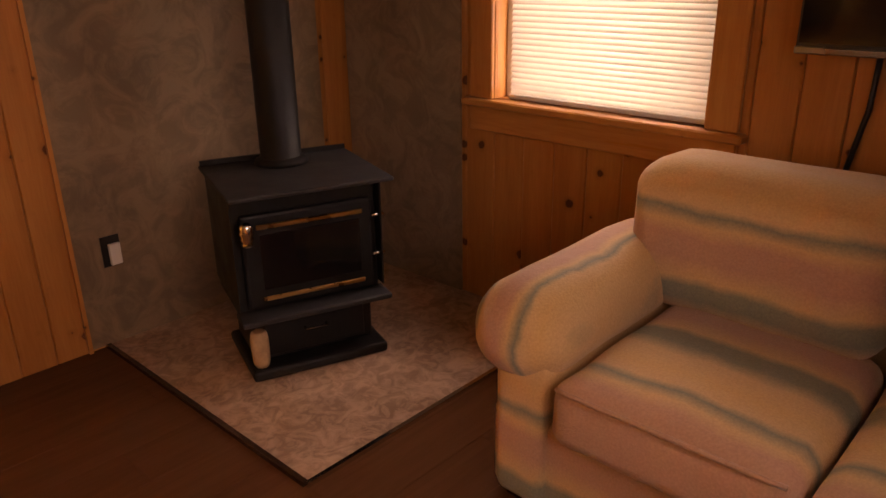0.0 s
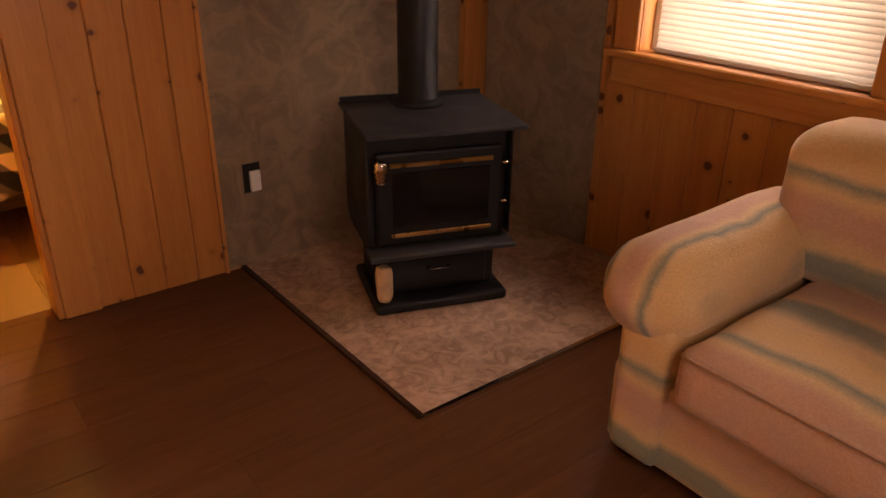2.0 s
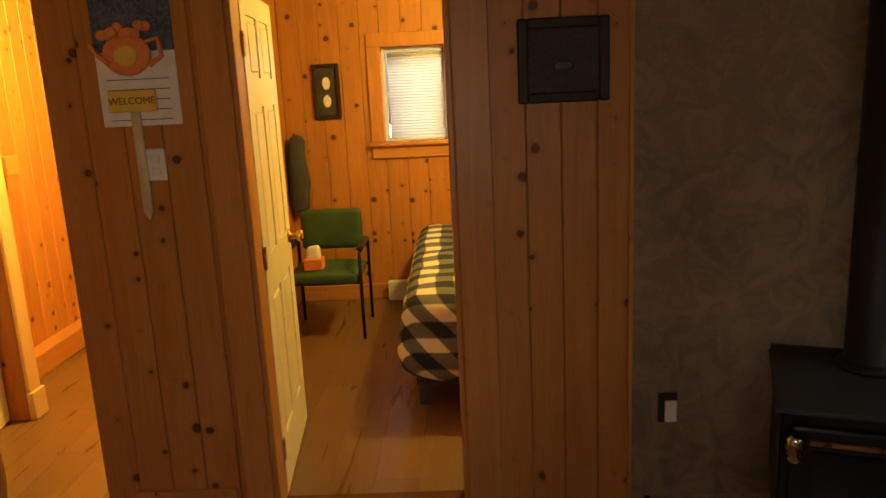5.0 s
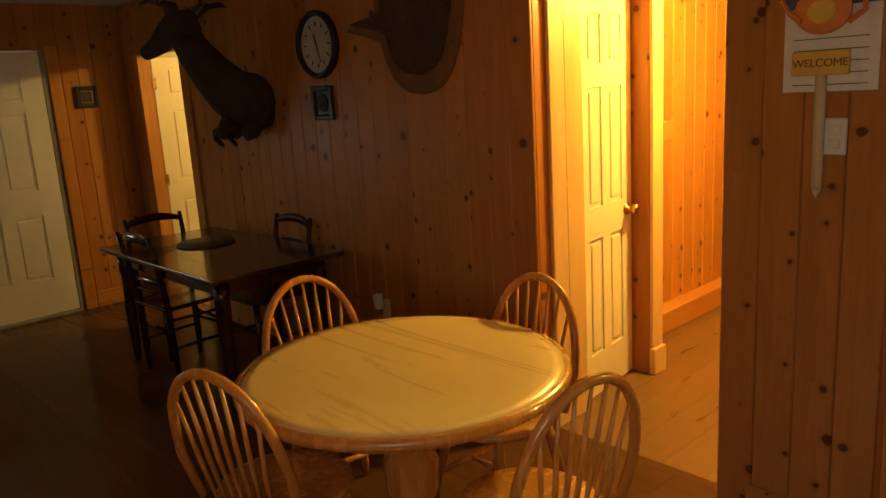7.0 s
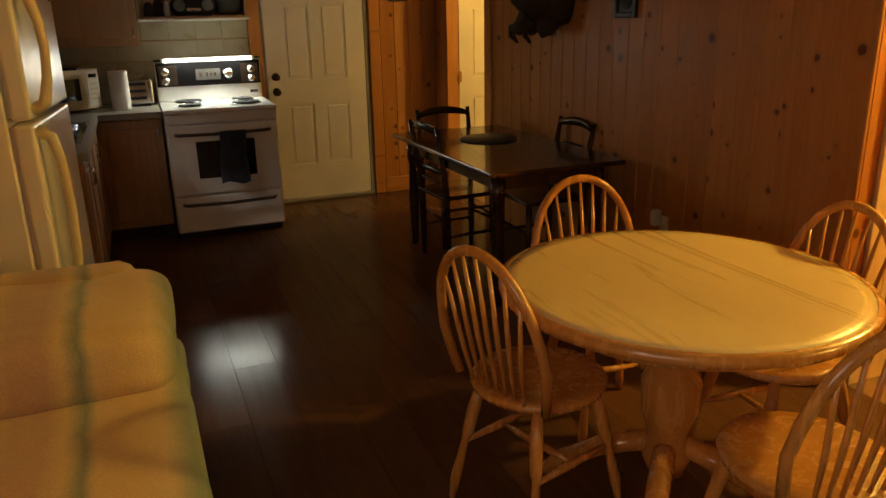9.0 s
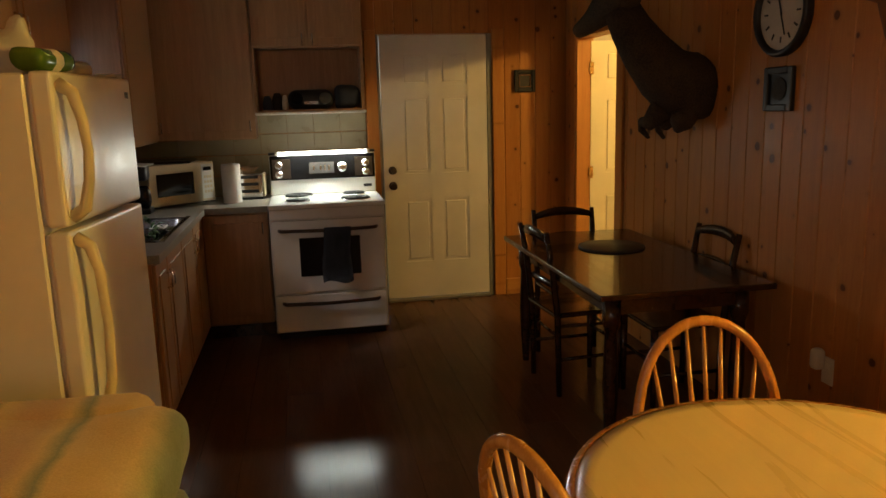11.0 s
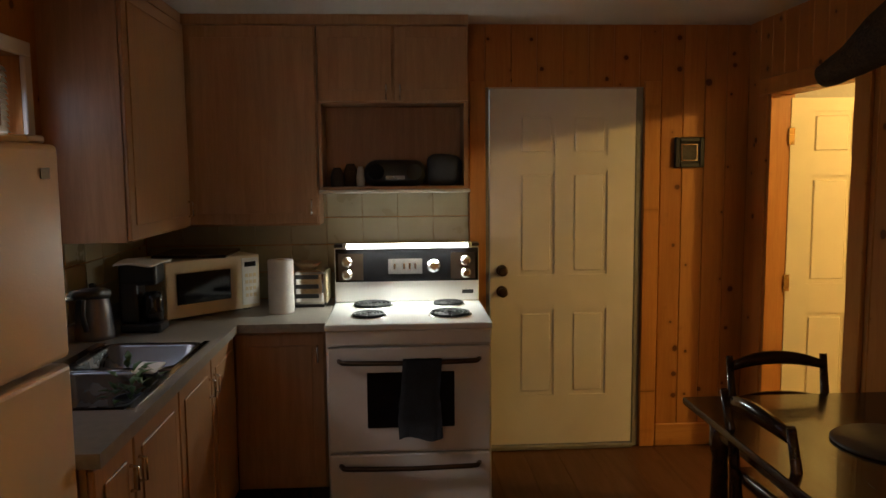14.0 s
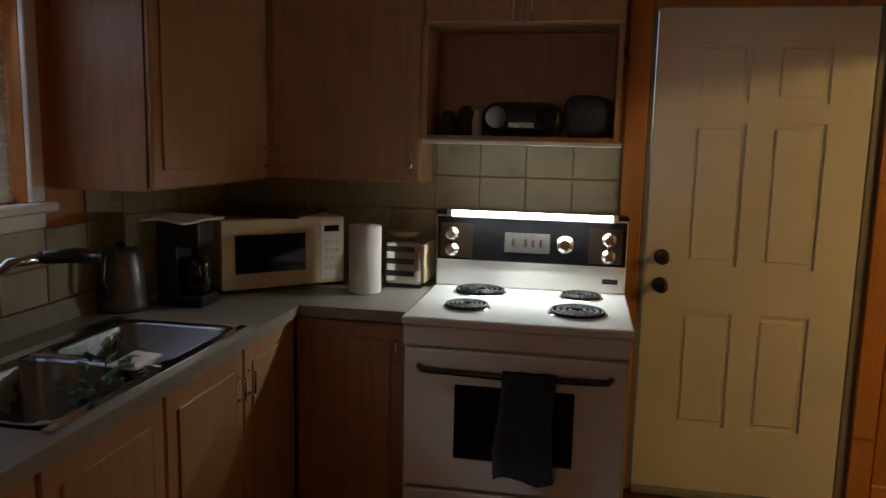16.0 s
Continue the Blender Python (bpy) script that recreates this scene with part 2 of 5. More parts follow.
blue_grey = surface("blue_grey_print", (0.10, 0.12, 0.18), 0.6, 0, 0.5, 5, 0.0)
brown_paint = surface("brown_lettering", (0.22, 0.11, 0.02), 0.6, 0, 0.1, 10, 0.0)
art_grey = surface("dim_landscape_print", (0.06, 0.052, 0.045), 0.7, 0, 0.35, 6, 0.0, gloss=0.25)
frame_wood = surface("dark_frame_wood", (0.035, 0.018, 0.010), 0.55, 0, 0.25, 20, 0.1, gloss=0.3)
leaf_green = surface("green_leaf", (0.06, 0.13, 0.03), 0.5, 0, 0.25, 12, 0.1)
glass_green = surface("green_bottle", (0.10, 0.20, 0.03), 0.15, 0, 0.15, 8, 0.0)
tube_glow = emitter("lit_tube", (0.97, 1.0, 0.90), 9.0)
bulb_glow = emitter("lit_shade", (1.0, 0.72, 0.36), 14.0)
frost = surface("frosted_glass", (0.36, 0.33, 0.28), 0.35, 0, 0.1, 8, 0.0)
grass = surface("grass", (0.07, 0.11, 0.04), 0.95, 0, 0.3, 0.5, 0.3)


def blind_slats():
    m, t, b = nodes_of("translucent_blind")
    b.inputs["Base Color"].default_value = (0.84, 0.82, 0.75, 1)
    b.inputs["Roughness"].default_value = 0.55
    tr = t.nodes.new("ShaderNodeBsdfTranslucent")
    tr.inputs[0].default_value = (0.84, 0.81, 0.71, 1)
    mx = t.nodes.new("ShaderNodeMixShader")
    mx.inputs[0].default_value = 0.5
    t.links.new(b.outputs[0], mx.inputs[1])
    t.links.new(tr.outputs[0], mx.inputs[2])
    t.links.new(mx.outputs[0], t.nodes["Material Output"].inputs[0])
    return m


def plaid():
    m, t, b = nodes_of("black_white_plaid")
    v = coords(t, shuffle=False)
    sep = t.nodes.new("ShaderNodeSeparateXYZ")
    t.links.new(v, sep.inputs[0])
    bands = []
    for i in (0, 1):
        s = math_node(t, "ADD", sep.outputs[i], sep.outputs[2])
        s = math_node(t, "FRACT", math_node(t, "DIVIDE", s, 0.2))
        bands.append(ramp(t, s, [(0.0, (0, 0, 0)), (0.42, (0, 0, 0)), (0.46, (1, 1, 1)), (0.92, (1, 1, 1)), (0.98, (0, 0, 0))]))
    both = mix(t, 0.5, bands[0], bands[1])
    c = ramp(t, both, [(0.0, (0.012, 0.013, 0.02)), (0.5, (0.13, 0.12, 0.12)), (1.0, (0.70, 0.62, 0.48))])
    t.links.new(c, b.inputs["Base Color"])
    b.inputs["Roughness"].default_value = 0.95
    bump(t, b, noise_of(t, v, 60.0), 0.4, 0.006)
    return m


def clear_glass():
    m, t, b = nodes_of("window_glass")
    b.inputs["Base Color"].default_value = (1, 1, 1, 1)
    b.inputs["Roughness"].default_value = 0.02
    b.inputs["Transmission Weight"].default_value = 1.0
    b.inputs["IOR"].default_value = 1.45
    return m


blind_mat, plaid_mat, glass_mat = blind_slats(), plaid(), clear_glass()
sofa_x, sofa_y, sofa_z, sofa_wide = fabric("striped_fabric_depth", 0, 0.52, 0.30), fabric("striped_fabric_width", 1, 0.30, 0.1), fabric("striped_fabric_height", 2, 0.44, 0.05), fabric("broad_striped_fabric", 1, 0.60, 0.47)

# ---- shape helpers ----


def box(bm, x0, x1, y0, y1, z0, z1, bevel=0.0, seg=1):
    vs = [bm.verts.new(p) for p in ((x0, y0, z0), (x1, y0, z0), (x1, y1, z0), (x0, y1, z0), (x0, y0, z1), (x1, y0, z1), (x1, y1, z1), (x0, y1, z1))]
    fs = [bm.faces.new([vs[i] for i in f]) for f in ((0, 3, 2, 1), (4, 5, 6, 7), (0, 1, 5, 4), (1, 2, 6, 5), (2, 3, 7, 6), (3, 0, 4, 7))]
    if bevel:
        es = {e for f in fs for e in f.edges}
        bmesh.ops.bevel(bm, geom=list(es), offset=bevel, segments=seg, profile=0.5, affect="EDGES")
    return bm


def ring_skin(bm, rings, caps=True):
    """Skins rings of points of equal count."""
    vr = [[bm.verts.new(p) for p in r] for r in rings]
    n = len(vr[0])
    for a, b in zip(vr, vr[1:]):
        for i in range(n):
            f = bm.faces.new((a[i], a[(i + 1) % n], b[(i + 1) % n], b[i]))
            f.smooth = True
    if caps:
        bm.faces.new(vr[0][::-1])
        bm.faces.new(vr[-1])
    return bm


def tube(bm, pts, r, seg=10, flat=1.0):
    """A round bar along points; r is one radius or one for each point."""
    pts = [Vector(p) for p in pts]
    rs = r if isinstance(r, (list, tuple)) else [r] * len(pts)
    rings, up = [], None
    for i, p in enumerate(pts):
        d = (pts[min(i + 1, len(pts) - 1)] - pts[max(i - 1, 0)]).normalized()
        if up is None:
            up = Vector((0, 0, 1)) if abs(d.z) < 0.9 else Vector((1, 0, 0))
        s = d.cross(up).normalized()
        up = s.cross(d).normalized()
        rings.append([p + (s * math.cos(a) + up * math.sin(a) * flat) * rs[i] for a in (2 * math.pi * k / seg for k in range(seg))])
    return ring_skin(bm, rings)


def lathe(bm, profile, at=(0, 0, 0), seg=24):
    rings = [[(at[0] + r * math.cos(a), at[1] + r * math.sin(a), at[2] + z) for a in (2 * math.pi * k / seg for k in range(seg))] for r, z in profile]
    return ring_skin(bm, rings)


def ball(bm, at, rx, ry, rz, seg=14):
    m = Matrix.Translation(at) @ Matrix.Diagonal((rx, ry, rz, 1))
    r = bmesh.ops.create_uvsphere(bm, u_segments=seg, v_segments=max(8, seg - 4), radius=1, matrix=m)
    for v in r["verts"]:
        for f in v.link_faces:
            f.smooth = True
    return bm


def cushion(bm, x0, x1, y0, y1, z0, z1, r, puff=0.0, cuts=9, rough=0.0):
    """A soft padded block: rounded edges, bulging sides, slight unevenness."""
    lo, hi = Vector((x0, y0, z0)), Vector((x1, y1, z1))
    c, h = (lo + hi) / 2, (hi - lo) / 2
    r = min(r, h.x, h.y, h.z)
    tmp = bmesh.new()
    bmesh.ops.create_cube(tmp, size=2)
    bmesh.ops.subdivide_edges(tmp, edges=tmp.edges[:], cuts=cuts, use_grid_fill=True)
    for v in tmp.verts:
        u = v.co.copy()
        q = Vector((math.copysign(abs(u.x) ** 0.7, u.x) * h.x, math.copysign(abs(u.y) ** 0.7, u.y) * h.y, math.copysign(abs(u.z) ** 0.7, u.z) * h.z))
        core = Vector([max(-h[i] + r, min(h[i] - r, q[i])) for i in range(3)])
        d = q - core
        q = core + d.normalized() * r if d.length > 1e-6 else q
        bulge = puff * (1 - u.x * u.x) * (1 - u.y * u.y) if abs(u.z) > 0.99 else 0
        q.z += math.copysign(bulge, u.z)
        if rough:
            q += noise.noise_vector((q + c) * 6.0) * rough
        v.co = q + c
    vmap = {v: bm.verts.new(v.co) for v in tmp.verts}
    for f in tmp.faces:
        g = bm.faces.new([vmap[v] for v in f.verts])
        g.smooth = True
    tmp.free()
    return bm


def mesh_of(name, bm, mat):
    bmesh.ops.recalc_face_normals(bm, faces=bm.faces[:])
    me = bpy.data.meshes.new(name)
    bm.to_mesh(me)
    bm.free()
    me.materials.append(mat)
    return me


def part(name, bm, mat, parent, label=""):
    ob = new(name, mesh_of(name, bm, mat))
    ob.parent = parent
    return tagged(ob, label)


def thing(name, m, label, category, group="", kind=""):
    ob = new(name)
    ob.matrix_world = m
    return tagged(ob, label, category, group, kind)


def solid(name, bm, mat, label, category, kind="", group=""):
    return tagged(new(name, mesh_of(name, bm, mat)), label, category, group, kind)


def b_(*a, **k):
    return box(bmesh.new(), *a, **k)


def text_part(name, words, size, mat, parent, m):
    cu = bpy.data.curves.new(name, "FONT")
    cu.body, cu.size, cu.align_x, cu.align_y, cu.extrude = words, size, "CENTER", "CENTER", 0.0015
    tmp = new(name, cu)
    dg = bpy.context.evaluated_depsgraph_get()
    me = bpy.data.meshes.new_from_object(tmp.evaluated_get(dg))
    bpy.data.objects.remove(tmp)
    me.materials.clear()
    me.materials.append(mat)
    ob = new(name, me)
    ob.parent = parent
    ob.matrix_basis = m
    return ob

# ---- structure ----
NY, EX, SY, CZ = 2.425, 8.575, -0.95, 2.41


def boxes(name, mat, label, category, *list_of):
    bm = bmesh.new()
    for b in list_of:
        box(bm, *b)
    return solid(name, bm, mat, label, category, "structure")


wall_north = boxes("wall_north", pine, "knotty pine plank wall with doorways", "wall",
                   (-0.1, 0.26, NY + 0.016, NY + 0.12, 0, CZ), (0.26, 1.04, NY + 0.016, NY + 0.12, 2.0, CZ), (1.04, 4.274, NY + 0.016, NY + 0.12, 0, CZ),
                   (5.156, 5.81, NY + 0.016, NY + 0.12, 0, CZ), (5.81, 6.58, NY + 0.016, NY + 0.12, 2.03, CZ), (6.58, 8.7, NY + 0.016, NY + 0.12, 0, CZ))
wall_west = boxes("wall_west", pine, "knotty pine end wall beside the white door", "wall",
                  (-0.12, -0.016, -1.07, 0.93, 0, CZ), (-0.12, -0.016, 0.93, 1.80, 2.07, CZ), (-0.12, -0.016, 1.80, 2.441, 0, CZ))
wall_east = boxes("wall_east", pine, "knotty pine wall with a window", "wall",
                  (EX + 0.016, 8.72, -1.07, 0.675, 0, CZ), (EX + 0.016, 8.72, 0.675, 1.545, 0, 0.885), (EX + 0.016, 8.72, 0.675, 1.545, 1.91, CZ), (EX + 0.016, 8.72, 1.545, 2.441, 0, CZ))
wall_south = boxes("wall_south", pine, "pine wall with a window over the sink", "wall",
                   (-0.12, 1.27, SY - 0.12, SY, 0, CZ), (1.27, 1.89, SY - 0.12, SY, 0, 1.30), (1.27, 1.89, SY - 0.12, SY, 2.05, CZ), (1.89, 5.9, SY - 0.12, SY, 0, CZ),
                   (5.9, 7.5, SY - 0.12, SY, 0, 0.9), (5.9, 7.5, SY - 0.12, SY, 2.0, CZ), (7.5, 8.72, SY - 0.12, SY, 0, CZ))
wall_hall = boxes("wall_hall", pine, "knotty pine hallway wall with a door", "wall",
                  (4.17, 4.274, NY + 0.12, 2.765, 0, CZ), (4.17, 4.274, 2.765, 3.36, 2.03, CZ), (4.17, 4.274, 3.36, 3.46, 0, CZ), (3.8, 3.884, 3.46, 5.4, 0, CZ), (3.8, 4.17, 3.40, 3.46, 0, CZ),
                  (3.45, 3.55, NY + 0.12, 3.40, 0, CZ), (3.55, 3.8, 3.40, 3.46, 0, CZ))
wall_bedroom = boxes("wall_bedroom", pine, "knotty pine bedroom walls", "wall",
                     (5.156, 5.31, NY + 0.12, 5.4, 0, CZ), (7.95, 8.05, NY + 0.12, 5.4, 0, CZ), (3.8, 6.05, 5.416, 5.52, 0, CZ), (6.05, 6.52, 5.416, 5.52, 0, 1.21),
                     (6.05, 6.52, 5.416, 5.52, 1.90, CZ), (6.52, 8.05, 5.416, 5.52, 0, CZ))
wall_bath = boxes("wall_bath", plaster, "plain bathroom walls", "wall",
                  (-0.12, -0.02, NY + 0.12, 4.3, 0, CZ), (2.3, 2.4, NY + 0.12, 4.3, 0, CZ), (-0.12, 2.4, 4.3, 4.4, 0, CZ))
boxes("ceiling", plaster, "flat off-white textured ceiling", "ceiling", (-0.12, 8.72, -1.07, 5.52, CZ, CZ + 0.1))
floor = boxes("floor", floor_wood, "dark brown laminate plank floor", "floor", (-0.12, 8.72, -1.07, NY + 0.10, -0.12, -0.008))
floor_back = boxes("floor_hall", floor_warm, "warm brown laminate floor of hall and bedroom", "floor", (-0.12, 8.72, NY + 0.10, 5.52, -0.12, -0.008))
boxes("ground", grass, "grass outside the windows", "ground", (-60, 70, -60, 60, -0.6, -0.5))


# ---- doors and windows ----
def six_panel(name, m, w, h, mat, label, rows, knob_z, knob_mat, hinge_side=0.0, hinges=True, bolt=None, thick=0.036):
    """A panelled door leaf: hinge line at local x 0, the leaf runs to x = w; faces at y 0 and y = thick."""
    d = tagged(thing(name, m, label, "door"), kind="structure")
    cols = ((0.155, w / 2 - 0.045), (w / 2 + 0.045, w - 0.155)) if w > 0.79 else ((0.11, w / 2 - 0.04), (w / 2 + 0.04, w - 0.11))
    leaf = bmesh.new()
    box(leaf, 0, w, 0.008, thick - 0.008, 0, h)
    for y0, y1 in ((0, 0.008), (thick - 0.008, thick)):
        box(leaf, 0, cols[0][0], y0, y1, 0, h)
        box(leaf, cols[1][1], w, y0, y1, 0, h)
        box(leaf, cols[0][1], cols[1][0], y0, y1, 0, h)
        zs = [0] + [z for r in rows for z in r] + [h]
        for c in cols:
            for a, b in zip(zs[::2], zs[1::2]):
                box(leaf, c[0], c[1], y0, y1, a, b)
    part("leaf", leaf, mat, d)
    for y0, y1 in ((0.002, 0.010), (thick - 0.010, thick - 0.002)):
        for c in cols:
            for r in rows:
                part("panel", b_(c[0] + 0.022, c[1] - 0.022, y0, y1, r[0] + 0.022, r[1] - 0.022, bevel=0.006), mat, d)
    for y, s in ((0, -1), (thick, 1)):
        k = bmesh.new()
        for kz in [knob_z] + ([bolt] if bolt else []):
            tube(k, [(w - 0.065, y, kz), (w - 0.065, y + s * 0.008, kz), (w - 0.065, y + s * 0.009, kz), (w - 0.065, y + s * 0.035, kz), (w - 0.065, y + s * 0.045, kz), (w - 0.065, y + s * 0.066, kz), (w - 0.065, y + s * 0.07, kz)],
                 [0.032, 0.032, 0.013, 0.013, 0.026, 0.026, 0.012], 16)
        part("door_knob", k, knob_mat, d)
    if hinges:
        for z in (0.2, h / 2, h - 0.2):
            part("hinge", b_(-0.012, 0.02, -0.006, 0.0, z - 0.045, z + 0.045, bevel=0.002), brass, d)
    return d


ROWS = ((0.22, 0.82), (0.98, 1.56), (1.67, 1.90))
six_panel("door_1", pose(-0.03, 0.957 + 0.822, 0.03, 0, 0, -90) , 0.822, 2.03, white_paint, "white six-panel metal entrance door, closed, bronze knob and bolt", ((0.29, 0.79), (0.99, 1.58), (1.66, 1.90)), 0.90, bronze, bolt=1.02, hinges=False)
six_panel("door_2", pose(0.29, NY + 0.10, 0.01, 0, 0, 86), 0.74, 1.97, cream_door, "cream six-panel bathroom door standing open", ROWS, 0.93, brass)
six_panel("door_3", pose(4.262, 2.775, 0.01, 0, 0, 97.5), 0.58, 2.015, cream_door, "cream six-panel hallway door, slightly ajar", ROWS, 0.92, brass)
six_panel("door_4", pose(5.835, NY + 0.10, 0.01, 0, 0, 95), 0.73, 1.99, cream_door, "cream six-panel bedroom door standing open", ROWS, 0.95, brass)


def trim(name, mat, label, *list_of):
    t = tagged(thing(name, pose(0, 0, 0), label, "trim"), kind="structure")
    for b in list_of:
        part("board", b_(*b, bevel=0.004), mat, t)
    return t


trim("trim_entrance", pine_up, "pine casing round the white entrance door",
     (0.0, 0.022, 0.84, 0.93, 0, 2.10), (0.0, 0.022, 1.825, 1.915, 0, 2.10))
# White jamb in grey: the shade on it is put into the colour.
trim("trim_entrance_jamb", surface("shaded_jamb_grey", (0.26, 0.24, 0.21), 0.6), "white jamb and sill of the entrance door, its shade coloured in grey",
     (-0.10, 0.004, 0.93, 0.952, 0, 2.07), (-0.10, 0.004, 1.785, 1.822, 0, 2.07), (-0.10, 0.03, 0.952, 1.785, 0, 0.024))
trim("trim_bath", pine_up, "pine casing and jamb of the bathroom doorway",
     (0.16, 0.26, NY - 0.02, NY, 0, 2.0), (1.04, 1.14, NY - 0.02, NY, 0, 2.0), (0.16, 1.14, NY - 0.022, NY, 2.0, 2.09), (0.26, 0.285, NY - 0.012, NY + 0.12, 0, 2.0), (1.015, 1.04, NY - 0.012, NY + 0.12, 0, 2.0))
trim("trim_hall_door", pine_pale, "pale pine casing of the hallway door",
     (4.29, 4.31, 2.52, 2.63, 0, 2.03), (4.29, 4.306, 2.632, 2.765, 0, 2.03), (4.29, 4.31, 3.36, 3.465, 0.15, 2.03), (4.29, 4.31, 2.52, 3.465, 2.03, 2.12), (4.29, 4.326, 3.355, 3.475, 0, 0.15))
trim("trim_bedroom", pine_up, "pine casing and jamb of the bedroom doorway",
     (5.70, 5.81, NY - 0.02, NY, 0, 2.03), (6.58, 6.71, NY - 0.02, NY, 0, 2.03), (5.70, 6.71, NY - 0.022, NY, 2.03, 2.12), (5.81, 5.832, NY - 0.012, NY + 0.12, 0, 2.03), (6.558, 6.58, NY - 0.012, NY + 0.12, 0, 2.03))
trim("baseboard", pine_flat, "low pine baseboard along the walls", (5.26, 5.664, NY - 0.018, NY, 0, 0.105), (5.31, 7.9, 5.38, 5.40, 0, 0.12))
trim("baseboard_hall", pine_deep, "pine baseboard of the hallway", (3.9, 4.02, 3.47, 5.38, 0, 0.14), (0.0, 0.018, 1.92, 2.40, 0, 0.13))


def blind(parent, w, h, n, mat):
    """A hanging slatted blind in local x (width) and z; slats closed."""
    for i in range(n):
        z = h * (i + 0.5) / n
        part("slat", ring_skin(bmesh.new(), [[(x, -0.004, z - h / n * 0.52), (x, 0.001, z), (x, 0.008, z + h / n * 0.52), (x, 0.0088, z + h / n * 0.52), (x, 0.002, z), (x, -0.0032, z - h / n * 0.52)] for x in (0.0, w)]), mat, parent)
    part("bottom_rail", b_(0, w, -0.012, 0.012, -0.018, 0.0, bevel=0.003), white_plastic, parent)


def window(name, m, w, h, label, slats, casing=0.11, wood_mat=None, sash=True):
    """An opening w by h, its corner at local (0, 0); local y runs outwards through the wall."""
    o = tagged(thing(name, m, label, "window"), kind="structure")
    for a in ((-casing, 0, 0, h), (w, w + casing, 0, h), (-casing, w + casing, h, h + casing)):
        part("casing", b_(a[0], a[1], -0.02, 0, a[2], a[3], bevel=0.004), wood_mat or pine_up, o)
    part("window_sill", b_(-casing - 0.025, w + casing + 0.025, -0.05, 0.03, -0.03, 0, bevel=0.006), wood_mat or pine_flat, o)
    part("apron", b_(-casing, w + casing, -0.02, 0, -0.03 - casing * 0.9, -0.03, bevel=0.004), wood_mat or pine_flat, o)
    if sash:
        for a in ((0, 0.03, 0, h), (w - 0.03, w, 0, h), (0.03, w - 0.03, 0, 0.03), (0.03, w - 0.03, h - 0.03, h), (0.03, w - 0.03, h / 2 - 0.018, h / 2 + 0.018)):
            part("window_frame", b_(a[0], a[1], 0.075, 0.11, a[2], a[3], bevel=0.003), white_plastic, o)
        g = part("pane", b_(0.03, w - 0.03, 0.09, 0.094, 0.03, h - 0.03), glass_mat, o)
        g.visible_shadow = False
    if slats:
        bl = new("blind")
        bl.parent = o
        bl.matrix_basis = pose(0.045, 0.045, 0.02)
        blind(bl, w - 0.055, h - 0.06, slats, blind_mat)
    return o


window("window_1", pose(EX, 1.545, 0.885, 0, 0, -90), 0.87, 1.025, "white window in pine casing with a closed cream slatted blind", 46)
window("window_2", pose(1.89, SY, 1.30, 0, 0, 180), 0.62, 0.75, "white-trimmed window over the sink with a slatted blind", 34, 0.055, white_paint)
window("window_3", pose(6.05, 5.40, 1.21), 0.47, 0.69, "small bedroom window with a white slatted blind", 30, 0.1)
# Unseen window, added as the opening for the south daylight.
window("window_4", pose(7.5, SY, 0.90, 0, 0, 180), 1.6, 1.1, "unseen living room window in pine casing, added to let daylight in", 0, 0.09)

# ---- stove corner ----
panel_n = boxes("wall_panel_north", panel_stone, "mottled grey-brown fireproof panel behind the stove", "wall panel", (7.21, 8.40, NY - 0.012, NY, 0.012, CZ))
boxes("wall_panel_east", panel_stone, "mottled grey-brown fireproof panel beside the stove", "wall panel", (EX - 0.012, EX, 1.715, NY - 0.013, 0.012, CZ))
boxes("hearth", hearth_stone, "mottled brown stone-look hearth sheet under the stove", "hearth", (7.28, EX - 0.001, 1.17, NY - 0.001, 0.0, 0.012))
boxes("trim_hearth_metal", chrome, "bright metal edging strip of the hearth", "trim", (7.27, EX - 0.001, 1.155, 1.17, 0.0, 0.016))
boxes("trim_hearth_wood", dark_wood, "dark edging strip of the hearth", "trim", (7.262, 7.28, 1.17, NY - 0.001, 0.0, 0.016))
boxes("trim_panel_edge", pine_up, "thin pine strip along the fireproof panel", "trim", (7.195, 7.21, NY - 0.016, NY, 0.0, CZ))


